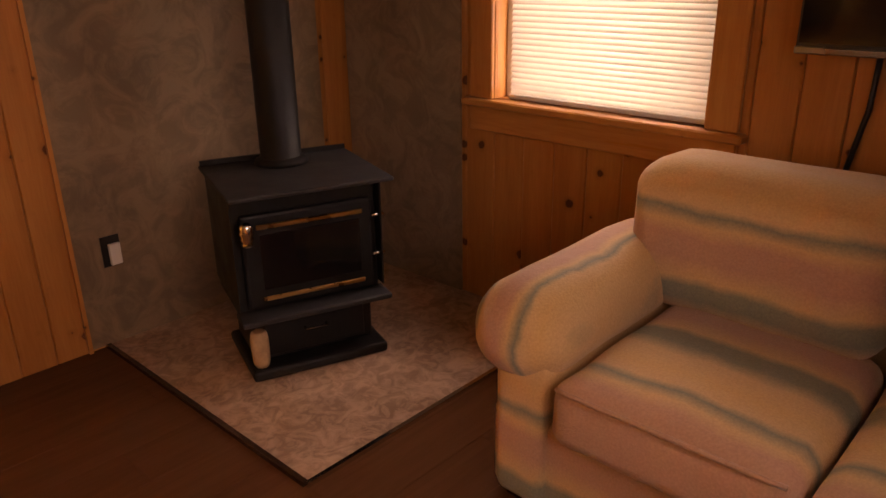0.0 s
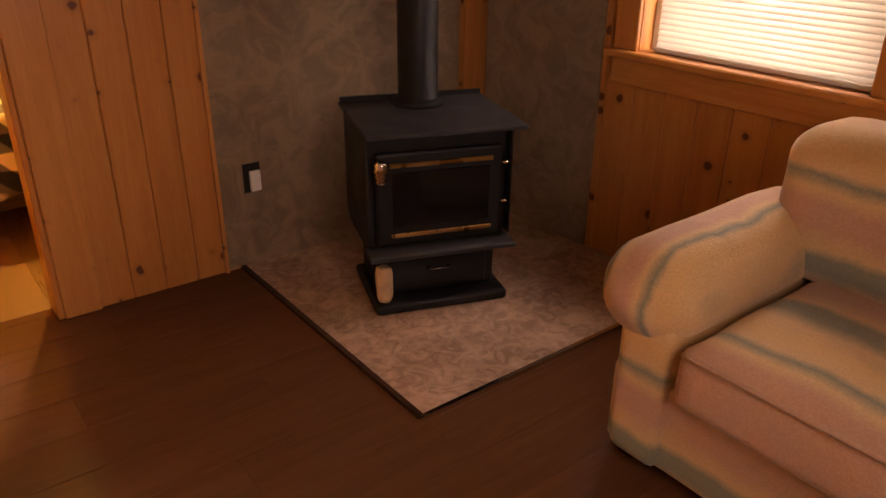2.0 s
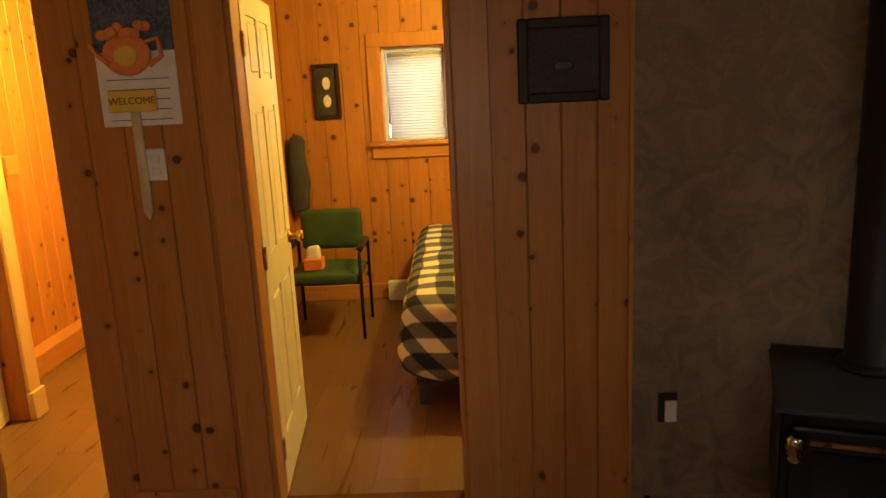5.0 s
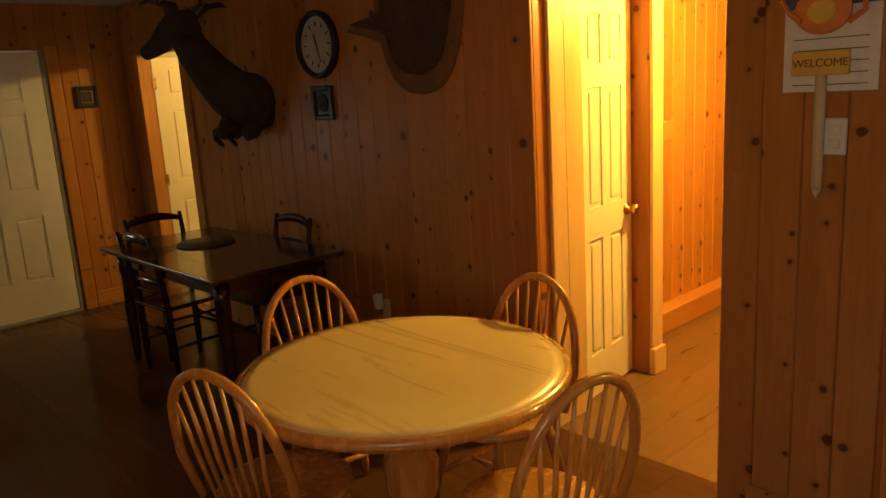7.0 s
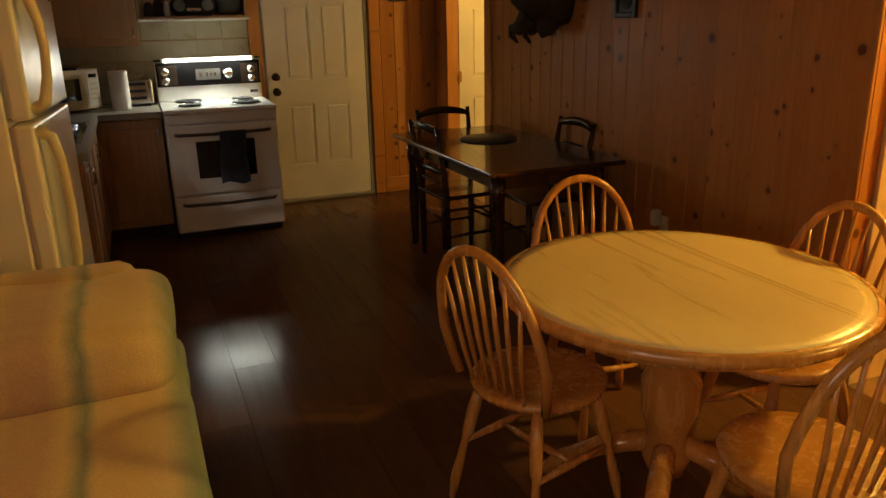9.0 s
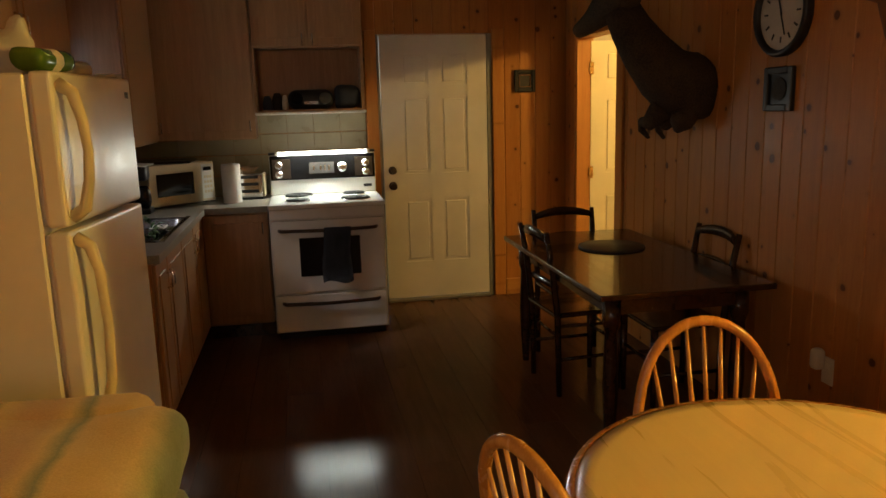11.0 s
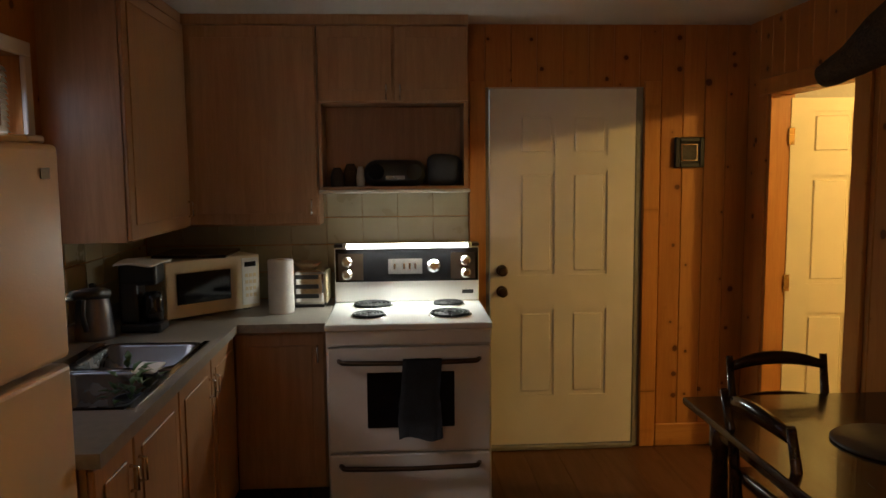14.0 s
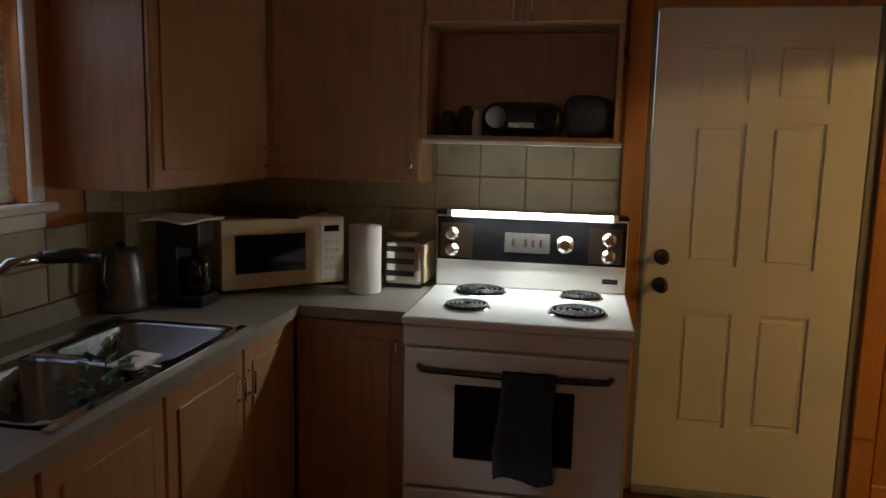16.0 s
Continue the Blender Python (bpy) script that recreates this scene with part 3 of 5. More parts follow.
def wood_stove(m):
    """Local x: width, -y: front."""
    s = thing("wood_stove", m, "black steel wood stove with a glass door on a pedestal", "stove")
    part("pedestal_base", b_(-0.255, 0.255, -0.185, 0.20, 0.0, 0.04, bevel=0.012, seg=2), black_iron, s)
    part("pedestal", b_(-0.225, 0.225, -0.10, 0.18, 0.04, 0.215, bevel=0.006), black_iron, s)
    part("ash_drawer", b_(-0.19, 0.19, -0.112, -0.10, 0.055, 0.20, bevel=0.004), black_iron, s)
    part("drawer_pull", tube(bmesh.new(), [(-0.04, -0.112, 0.14), (-0.04, -0.132, 0.14), (0.04, -0.132, 0.14), (0.04, -0.112, 0.14)], 0.005, 8), steel, s)
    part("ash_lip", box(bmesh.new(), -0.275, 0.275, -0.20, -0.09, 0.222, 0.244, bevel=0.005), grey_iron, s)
    part("body", b_(-0.262, 0.262, -0.10, 0.25, 0.216, 0.675, bevel=0.008), black_iron, s)
    part("side_panel", b_(-0.268, -0.2625, -0.14, 0.25, 0.26, 0.672), black_iron, s)
    part("side_panel", b_(0.2625, 0.268, -0.14, 0.25, 0.26, 0.672), black_iron, s)
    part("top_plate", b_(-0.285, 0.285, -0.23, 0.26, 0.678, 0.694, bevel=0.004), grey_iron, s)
    part("top_rail", b_(-0.28, 0.28, 0.246, 0.258, 0.695, 0.712), black_iron, s)
    door = part("door", b_(-0.235, 0.235, -0.13, -0.10, 0.255, 0.60, bevel=0.012, seg=2), black_iron, s)
    part("door_glass", b_(-0.175, 0.185, -0.136, -0.13, 0.325, 0.53, bevel=0.003), black_gloss, door)
    part("glass_trim", b_(-0.185, 0.195, -0.141, -0.134, 0.548, 0.566, bevel=0.003), brass, door, "dull brass strip")
    part("glass_trim", b_(-0.185, 0.195, -0.141, -0.134, 0.285, 0.302, bevel=0.003), brass, door, "dull brass strip")
    part("door_handle", lathe(bmesh.new(), [(0.004, -0.045), (0.016, -0.04), (0.02, -0.03), (0.015, -0.024), (0.024, -0.012), (0.019, -0.004), (0.027, 0.008), (0.021, 0.018), (0.024, 0.03), (0.014, 0.042), (0.003, 0.046)], (-0.225, -0.175, 0.55), 14), chrome, door, "coiled chrome handle")
    part("handle_stem", tube(bmesh.new(), [(-0.225, -0.13, 0.55), (-0.225, -0.175, 0.55)], 0.009, 8), chrome, door)
    for z in (0.38, 0.53):
        part("hinge_pin", tube(bmesh.new(), [(0.236, -0.12, z), (0.283, -0.12, z)], 0.008, 8), chrome, door)
    flue = part("flue_pipe", lathe(bmesh.new(), [(0.083, 0.0), (0.083, 0.02), (0.075, 0.025), (0.075, 0.62), (0.078, 0.63), (0.078, 0.65), (0.074, 0.66), (0.074, CZ - 0.71)], (0.0, 0.16, 0.695), 28), black_iron, s)
    part("flue_collar", lathe(bmesh.new(), [(0.076, 0), (0.10, 0.0), (0.096, 0.015), (0.076, 0.025)], (0.0, 0.16, 0.695), 28), black_iron, flue)
    return s


STOVE = pose(7.787, 1.815, 0.012, 0, 0, -20.2)
wood_stove(STOVE)
log = thing("split_log", STOVE @ pose(-0.215, -0.145, 0.04, 0, 0, 15), "short pale cut log end beside the stove pedestal", "firewood")
part("log", tube(bmesh.new(), [(0, 0, 0.004), (0, 0, 0.02), (0.0, 0.004, 0.11), (0, 0.004, 0.135), (0, 0.004, 0.14)], [0.024, 0.031, 0.033, 0.028, 0.02], 10), log_mat, log)


def outlet(name, m, label, category="wall outlet"):
    o = thing(name, m, label, category)
    part("plate", b_(-0.035, 0.035, -0.008, 0, -0.058, 0.058, bevel=0.004), white_plastic, o)
    for z in (-0.022, 0.022):
        part("socket", b_(-0.016, 0.016, -0.011, -0.008, z - 0.014, z + 0.014, bevel=0.003), white_plastic, o)
    return o


o = thing("wall_switch", pose(7.345, NY - 0.012, 0.385), "white switch in a dark uncovered wall box", "switch")
part("wall_box", b_(-0.036, 0.036, -0.004, 0.0, -0.06, 0.06), black_plastic, o)
part("switch_body", b_(-0.012, 0.032, -0.018, -0.004, -0.055, 0.03, bevel=0.003), white_plastic, o)


# ---- sofas ----
def sofa(name, m, length, seats, label, depth=0.97, high=0.875):
    """Local x: front (0) to back; local y: along, 0 at the near arm's outer side, growing along the sofa."""
    s = thing(name, m, label, "sofa")
    d = depth
    part("base", cushion(bmesh.new(), 0.05, d - 0.04, 0.03, length - 0.03, 0.03, 0.30, 0.03), sofa_z, s)
    part("back", cushion(bmesh.new(), d - 0.25, d, 0.06, length - 0.06, 0.06, high - 0.15, 0.10, 0, 9, 0.006), sofa_z, s)
    for a in ((0.0, 0.23), (length - 0.23, length)):
        arm = part("arm_panel", cushion(bmesh.new(), 0.025, d - 0.06, a[0] + 0.05, a[1] - 0.005, 0.03, 0.50, 0.04, 0, 8), sofa_z, s)
        part("arm_roll", cushion(bmesh.new(), -0.02, d - 0.14, a[0] - 0.035, a[1] + 0.02, 0.39, 0.642, 0.122, 0.012, 11, 0.008), sofa_y, arm, "rolled padded arm with lengthwise stripes")
    w = (length - 0.46) / seats
    for i in range(seats):
        y0 = 0.23 + i * w
        seat = part("seat_cushion", cushion(bmesh.new(), 0.0, d - 0.30, y0 + 0.006, y0 + w - 0.006, 0.27, 0.455, 0.055, 0.02, 11, 0.008), sofa_x, s)
        part("piping", tube(bmesh.new(), [(0.012, y0 + 0.03, 0.435), (0.0, y0 + 0.06, 0.442), (0.0, y0 + w - 0.06, 0.442), (0.012, y0 + w - 0.03, 0.435)], 0.006, 6), sofa_x, seat)
        part("back_cushion", cushion(bmesh.new(), d - 0.43, d - 0.12, y0 - (0.12 if i == 0 else -0.006), y0 + w + (0.12 if i == seats - 1 else -0.006), 0.44, high, 0.10, 0.012, 12, 0.010), sofa_z, s, "soft loose back cushion")
    for x in (0.09, d - 0.09):
        for y in (0.1, length - 0.1):
            part("foot", b_(x - 0.025, x + 0.025, y - 0.025, y + 0.025, 0, 0.04, bevel=0.004), dark_wood, s)
    return s


sofa("sofa", pose(7.565, 0.80, 0, 0, 0, 0) @ Matrix.Scale(-1, 4, (0, 1, 0)), 1.66, 2, "cream sofa with faded green and rose stripes under the window")
ac = thing("armchair", pose(3.42, -0.94, 0), "low pale pink and green striped armchair near the fridge", "armchair")
part("base", cushion(bmesh.new(), 0.04, 1.22, 0.01, 0.90, 0.04, 0.33, 0.04), sofa_wide, ac)
part("seat_cushion", cushion(bmesh.new(), 0.20, 1.27, 0.0, 0.915, 0.30, 0.47, 0.06, 0.015, 11, 0.012), sofa_wide, ac)
part("back", cushion(bmesh.new(), 0.0, 0.22, 0.02, 0.80, 0.05, 0.70, 0.07, 0, 9, 0.01), sofa_wide, ac)
part("back_cushion", cushion(bmesh.new(), 0.08, 0.74, 0.0, 0.895, 0.455, 0.68, 0.08, 0.015, 14, 0.022), sofa_wide, ac, "slumped loose striped cushion")
for x in (0.12, 1.14):
    for y in (0.1, 0.82):
        part("foot", b_(x - 0.025, x + 0.025, y - 0.025, y + 0.025, 0, 0.05, bevel=0.004), dark_wood, ac)

tv = thing("television", pose(8.50, -0.045, 1.145, 0, 0, -90), "black flat television with a silver lower edge on the wall", "television")
part("screen", b_(-0.45, 0.45, -0.006, 0.0, 0.03, 0.55), black_gloss, tv)
part("case", b_(-0.46, 0.46, 0.0, 0.035, 0.0, 0.56, bevel=0.008), black_plastic, tv)
part("lower_edge", b_(-0.46, 0.46, -0.008, 0.0, 0.0, 0.02, bevel=0.003), steel, tv)
part("wall_bracket", b_(-0.12, 0.12, 0.035, 0.075, 0.12, 0.4), black_iron, tv)
solid("cable", tube(bmesh.new(), [(8.56, 0.21, 1.15), (8.565, 0.215, 1.0), (8.566, 0.25, 0.8), (8.566, 0.27, 0.55), (8.566, 0.28, 0.2), (8.56, 0.29, 0.01)], 0.008, 8), black_plastic, "black power cable hanging down the pine wall", "cable")


# ---- pictures and signs ----
def picture(name, m, w, h, bar, mat, label, inner=None, art=art_grey, category="picture"):
    p = thing(name, m, label, category)
    for a in ((-w / 2, -w / 2 + bar, 0, h), (w / 2 - bar, w / 2, 0, h), (-w / 2 + bar, w / 2 - bar, 0, bar), (-w / 2 + bar, w / 2 - bar, h - bar, h)):
        part("frame_bar", b_(a[0], a[1], -0.025, 0, a[2], a[3], bevel=0.005), mat, p)
    part("print", b_(-w / 2 + bar, w / 2 - bar, -0.010, -0.002, bar, h - bar), art, p)
    if inner:
        g = 0.22 * min(w, h)
        for a in ((-w / 2 + g, w / 2 - g, g, g + 0.006), (-w / 2 + g, w / 2 - g, h - g - 0.006, h - g), (-w / 2 + g, -w / 2 + g + 0.006, g + 0.006, h - g - 0.006), (w / 2 - g - 0.006, w / 2 - g, g + 0.006, h - g - 0.006)):
            part("inner_line", b_(a[0], a[1], -0.014, -0.010, a[2], a[3]), inner, p)
    return p


dk = picture("framed_picture", pose(6.966, NY, 1.543), 0.315, 0.285, 0.035, frame_wood, "dark framed misty lake picture on the pine wall")
part("bird_shape", ball(bmesh.new(), (0, -0.0105, 0.125), 0.038, 0.002, 0.016), black_plastic, dk)
picture("framed_picture", pose(0.0, 2.087, 1.62, 0, 0, 90), 0.17, 0.17, 0.028, black_plastic, "small black frame with a silver line beside the door", chrome)
p2 = picture("framed_plaque", pose(2.775, NY, 1.47), 0.20, 0.19, 0.03, black_plastic, "small black square plaque with a grey disc under the clock", None, black_plastic, "plaque")
part("disc", tube(bmesh.new(), [(0, -0.010, 0.095), (0, -0.016, 0.095)], 0.05, 24), art_grey, p2)
bp = picture("framed_picture", pose(5.64, 5.40, 1.40), 0.20, 0.40, 0.028, frame_wood, "tall dark framed picture with two pale shapes in the bedroom", None, art_grey)
for z in (0.13, 0.26):
    part("pale_shape", ball(bmesh.new(), (0, -0.011, z), 0.03, 0.003, 0.045), paper, bp)

ck = thing("wall_clock", pose(2.78, NY, 1.885), "round wall clock with a pale dial and black rim", "clock")
part("dial", tube(bmesh.new(), [(0, 0, 0), (0, -0.02, 0)], 0.157, 36), surface("dim_dial", (0.5, 0.47, 0.4), 0.5), ck)
part("rim", ring_skin(bmesh.new(), [[(0.182 * math.cos(a) * k, y, 0.182 * math.sin(a) * k) for a in (2 * math.pi * i / 40 for i in range(40))] for k, y in ((1.0, 0), (1.02, -0.03), (0.95, -0.045), (0.86, -0.035), (0.85, -0.02))], False), black_plastic, ck)
for i in range(12):
    a = 2 * math.pi * i / 12
    part("hour_mark", b_(-0.004, 0.004, -0.0225, -0.02, 0.10, 0.125), black_plastic, ck).matrix_basis = pose(0, 0, 0, 0, math.degrees(a), 0)
part("hour_pointer", b_(-0.004, 0.004, -0.026, -0.0235, -0.01, 0.065), black_plastic, ck).matrix_basis = pose(0, 0, 0, 0, -20, 0)
part("minute_pointer", b_(-0.003, 0.003, -0.029, -0.0265, -0.01, 0.10), black_plastic, ck).matrix_basis = pose(0, 0, 0, 0, 160, 0)

cal = thing("wall_calendar", pose(5.482, NY, 1.53), "wall calendar with a lake photograph above pale pages", "calendar")
part("page", b_(-0.14, 0.14, -0.006, -0.001, 0.0, 0.255), paper, cal)
part("photograph", b_(-0.14, 0.14, -0.008, -0.001, 0.256, 0.54), blue_grey, cal)
for i in range(5):
    part("week_line", b_(-0.11, 0.11, -0.0075, -0.006, 0.02 + i * 0.035, 0.0225 + i * 0.035), art_grey, cal)
ws = thing("welcome_sign", pose(5.462, NY - 0.02, 1.195), "wooden welcome stake with a flower-filled orange teapot", "sign")
part("stake", ring_skin(bmesh.new(), [[(-0.016, 0.012, z), (0.016, 0.012, z), (0.016, 0, z), (-0.016, 0, z)] for z in (0.03, 0.40)]), cream_plastic, ws)
part("stake_tip", ring_skin(bmesh.new(), [[(-0.016, 0.012, 0.03), (0.016, 0.012, 0.03), (0.016, 0, 0.03), (-0.016, 0, 0.03)], [(-0.002, 0.008, 0), (0.002, 0.008, 0), (0.002, 0.004, 0), (-0.002, 0.004, 0)]]), cream_plastic, ws)
board = part("sign_board", b_(-0.085, 0.085, -0.012, 0, 0.385, 0.46, bevel=0.003), yellow_paint, ws)
text_part("lettering", "WELCOME", 0.034, brown_paint, board, pose(0, -0.013, 0.422, 90, 0, 0))
pot = part("teapot", ball(bmesh.new(), (0, -0.004, 0.58), 0.085, 0.012, 0.072, 20), orange_paint, ws)
part("spout", tube(bmesh.new(), [(-0.06, -0.004, 0.55), (-0.10, -0.004, 0.58), (-0.125, -0.004, 0.62)], [0.022, 0.016, 0.012], 10, 0.5), orange_paint, pot)
part("pot_handle", tube(bmesh.new(), [(0.07, -0.004, 0.62), (0.115, -0.004, 0.63), (0.12, -0.004, 0.57), (0.075, -0.004, 0.54)], 0.009, 8), orange_paint, pot)
part("painted_flower", ball(bmesh.new(), (0, -0.015, 0.575), 0.045, 0.004, 0.036, 14), yellow_paint, pot)
random.seed(4)
for i in range(9):
    part("bloom", ball(bmesh.new(), (-0.075 + 0.019 * i, -0.012 + random.uniform(-0.006, 0.004), 0.655 + random.uniform(-0.012, 0.022)), 0.02, 0.008, 0.018, 10), orange_paint, ws, "red-orange painted bloom")
outlet("light_switch", pose(5.508, NY, 1.39), "white wall light switch plate", "switch")
outlet("wall_outlet", pose(3.195, NY, 0.42), "white wall outlet low on the pine wall")
pl = thing("night_light", pose(3.165, NY - 0.008, 0.46), "white plug-in night light on the outlet", "night light")
part("plug_body", cushion(bmesh.new(), -0.025, 0.025, -0.05, 0.0, -0.04, 0.05, 0.018, 0, 5), white_plastic, pl)

# ---- mounted animal trophies, plain shapes ----
dm = bmesh.new()
# shoulder, neck and head sweep out of the wall and turn along it
tube(dm, [(2.09, NY, 1.59), (2.09, 2.38, 1.59), (2.085, 2.30, 1.61), (2.07, 2.22, 1.67), (2.045, 2.13, 1.78), (2.015, 2.06, 1.90), (1.985, 2.02, 2.00)], [0.168, 0.178, 0.17, 0.15, 0.125, 0.106, 0.092], 20)
tube(dm, [(2.10, 2.04, 2.02), (2.04, 2.02, 2.06), (1.96, 2.00, 2.055), (1.87, 1.98, 2.02), (1.76, 1.95, 1.965), (1.67, 1.93, 1.935), (1.635, 1.92, 1.925), (1.62, 1.92, 1.922)], [0.04, 0.088, 0.098, 0.084, 0.058, 0.047, 0.040, 0.015], 16)
for s in (-1, 1):
    tube(dm, [(2.06, 2.02 + s * 0.06, 2.10), (2.10, 2.02 + s * 0.11, 2.16), (2.12, 2.02 + s * 0.17, 2.17), (2.13, 2.02 + s * 0.21, 2.15)], [0.02, 0.036, 0.028, 0.004], 8, 0.45)
    tube(dm, [(2.08, 2.28 + s * 0.05, 1.50), (1.97, 2.24 + s * 0.05, 1.41), (1.91, 2.23 + s * 0.05, 1.42), (1.88, 2.25 + s * 0.05, 1.37), (1.92, 2.27 + s * 0.05, 1.32)], [0.075, 0.040, 0.022, 0.018, 0.010], 8)
    ball(dm, (1.89, 1.985 + s * 0.078, 2.05), 0.015, 0.012, 0.013, 8)
tube(dm, [(2.13, 2.32, 1.47), (2.14, 2.29, 1.40), (2.12, 2.28, 1.37)], [0.08, 0.055, 0.02], 10)
for v in dm.verts:
    if v.co.y > 2.1:
        w = noise.noise_vector(v.co * 9.0) * 0.018
        v.co += Vector((w.x, min(0.0, w.y), w.z))
solid("mounted_deer", dm, fur, "brown mounted deer shoulder trophy turned along the pine wall", "trophy")
an = bmesh.new()
for s in (-1, 1):
    y = 2.01 + s * 0.05
    tube(an, [(1.99, y, 2.11), (2.0, y + s * 0.06, 2.17), (1.95, y + s * 0.12, 2.20), (1.86, y + s * 0.13, 2.19), (1.77, y + s * 0.10, 2.18)], [0.015, 0.013, 0.011, 0.008, 0.003], 8)
    for p, q in (((1.99, y + s * 0.08, 2.18), (1.98, y + s * 0.07, 2.35)), ((1.92, y + s * 0.125, 2.20), (1.91, y + s * 0.12, 2.32)), ((1.97, y + s * 0.03, 2.13), (1.91, y + s * 0.02, 2.18))):
        tube(an, [p, tuple((a + b) / 2 for a, b in zip(p, q)), q], [0.009, 0.007, 0.002], 7)
solid("antler_rack", an, antler_bone, "branched brown antlers on the mounted deer", "trophy")


def pelt(name, grow, y0, y1, mat, label):
    bm = bmesh.new()
    random.seed(9)
    n = 72
    rim = []
    for i in range(n):
        a = 2 * math.pi * i / n
        k = 1 + grow + 0.02 * math.sin(5 * a) + random.uniform(-0.006, 0.006)
        leg = 0.28 * math.exp(-((a - 3.42) / 0.075) ** 2)
        rim.append((3.61 + 0.29 * k * math.cos(a) - leg, 2.05 + (0.43 if math.sin(a) < 0 else 0.33) * k * math.sin(a)))
    ring_skin(bm, [[(x, y0, z) for x, z in rim], [(x, y1, z) for x, z in rim], [(3.61 + (x - 3.61) * 0.93, y1 - 0.012, 2.05 + (z - 2.05) * 0.93) for x, z in rim]])
    return solid(name, bm, mat, label, "pelt")


pelt("pelt_backing", 0.10, NY, NY - 0.012, hide_rim, "tan scalloped felt backing of the animal pelt")
pelt("animal_pelt", -0.12, NY - 0.012, NY - 0.03, hide_mat, "dark brown animal pelt hung on the pine wall")

# ---- dining ----
rt = thing("round_table", pose(4.60, 1.356, 0) @ Matrix.Diagonal((1.04, 1.04, 1, 1)), "round pale butcher-block table with an oak rim", "table")
part("tabletop", lathe(bmesh.new(), [(0.0, 0.725), (0.49, 0.725), (0.495, 0.728), (0.495, 0.7485), (0.455, 0.75), (0.0, 0.75)], seg=56), table_wood, rt)
part("rim", ring_skin(bmesh.new(), [[(r * math.cos(a), r * math.sin(a), z) for a in (2 * math.pi * i / 56 for i in range(56))] for r, z in ((0.495, 0.715), (0.512, 0.716), (0.517, 0.73), (0.512, 0.747), (0.496, 0.7495))], False), chair_wood, rt)
part("apron", lathe(bmesh.new(), [(0.40, 0.66), (0.415, 0.66), (0.415, 0.725), (0.40, 0.725)], seg=40), chair_wood, rt)
part("pedestal", lathe(bmesh.new(), [(0.02, 0.10), (0.06, 0.10), (0.075, 0.16), (0.06, 0.24), (0.085, 0.32), (0.09, 0.42), (0.06, 0.50), (0.07, 0.58), (0.10, 0.64), (0.12, 0.66), (0.02, 0.66)], seg=24), chair_wood, rt)
for i in range(4):
    a = math.pi / 4 + i * math.pi / 2
    part("leg", tube(bmesh.new(), [(0.04 * math.cos(a), 0.04 * math.sin(a), 0.20), (0.18 * math.cos(a), 0.18 * math.sin(a), 0.15), (0.34 * math.cos(a), 0.34 * math.sin(a), 0.05), (0.38 * math.cos(a), 0.38 * math.sin(a), 0.0)], [0.035, 0.035, 0.028, 0.02], 10), chair_wood, rt)


def windsor_chair(m):
    """Local: seat centred at the origin, back towards -y."""
    c = thing("dining_chair", m, "golden oak hoop-back spindle dining chair at the round table", "chair", "oak dining chairs")
    seat = bmesh.new()
    lathe(seat, [(0.0, 0.415), (0.17, 0.415), (0.20, 0.425), (0.205, 0.44), (0.195, 0.452), (0.15, 0.447), (0.0, 0.442)], seg=32)
    for v in seat.verts:
        v.co.y *= 1.0 if v.co.y < 0 else 1.08
        v.co.x *= 1.03
    part("seat", seat, chair_wood, c)
    hoop = []
    for i in range(21):
        a = math.pi * i / 20
        x, z = 0.215 * math.cos(a) * (1.0 if i not in (0, 20) else 0.86), 0.445 + 0.455 * (math.sin(a) ** 0.62)
        hoop.append((x, -0.155 - 0.22 * (z - 0.445), z))
    part("hoop", tube(bmesh.new(), hoop, 0.0155, 10), chair_wood, c)
    for i in range(-3, 4):
        x1 = i * 0.052
        zt = 0.445 + 0.455 * (max(0.0, 1 - (x1 / 0.215) ** 2)) ** 0.31
        x0 = i * 0.036
        part("spindle", tube(bmesh.new(), [(x0, -0.165, 0.445), (x0 * 0.65 + x1 * 0.35, -0.165 - 0.22 * (zt - 0.445) * 0.4, 0.445 + (zt - 0.445) * 0.4), (x1, -0.155 - 0.22 * (zt - 0.445), zt)], [0.006, 0.0085, 0.005], 8), chair_wood, c)
    for x in (-1, 1):
        for y in (-1, 1):
            part("leg", tube(bmesh.new(), [(x * 0.12, y * 0.12, 0.42), (x * 0.135, y * 0.14, 0.33), (x * 0.15, y * 0.155, 0.24), (x * 0.155, y * 0.16, 0.22), (x * 0.175, y * 0.185, 0.08), (x * 0.185, y * 0.195, 0.0)], [0.014, 0.021, 0.019, 0.012, 0.018, 0.011], 10), chair_wood, c)
        part("stretcher", tube(bmesh.new(), [(x * 0.155, -0.16, 0.21), (x * 0.155, 0, 0.21), (x * 0.155, 0.16, 0.21)], [0.008, 0.014, 0.008], 8), chair_wood, c)
    part("stretcher", tube(bmesh.new(), [(-0.155, 0, 0.21), (0, 0, 0.21), (0.155, 0, 0.21)], [0.008, 0.014, 0.008], 8), chair_wood, c)
    return c


# tops of the four backs, about the table
first = windsor_chair(pose(4.45, 0.965, 0, 0, 0, 17))
for x, y, a in ((4.115, 1.445, -96), (4.62, 1.765, 178), (5.11, 1.36, 80)):
    copy_thing(first, pose(x, y, 0, 0, 0, a))

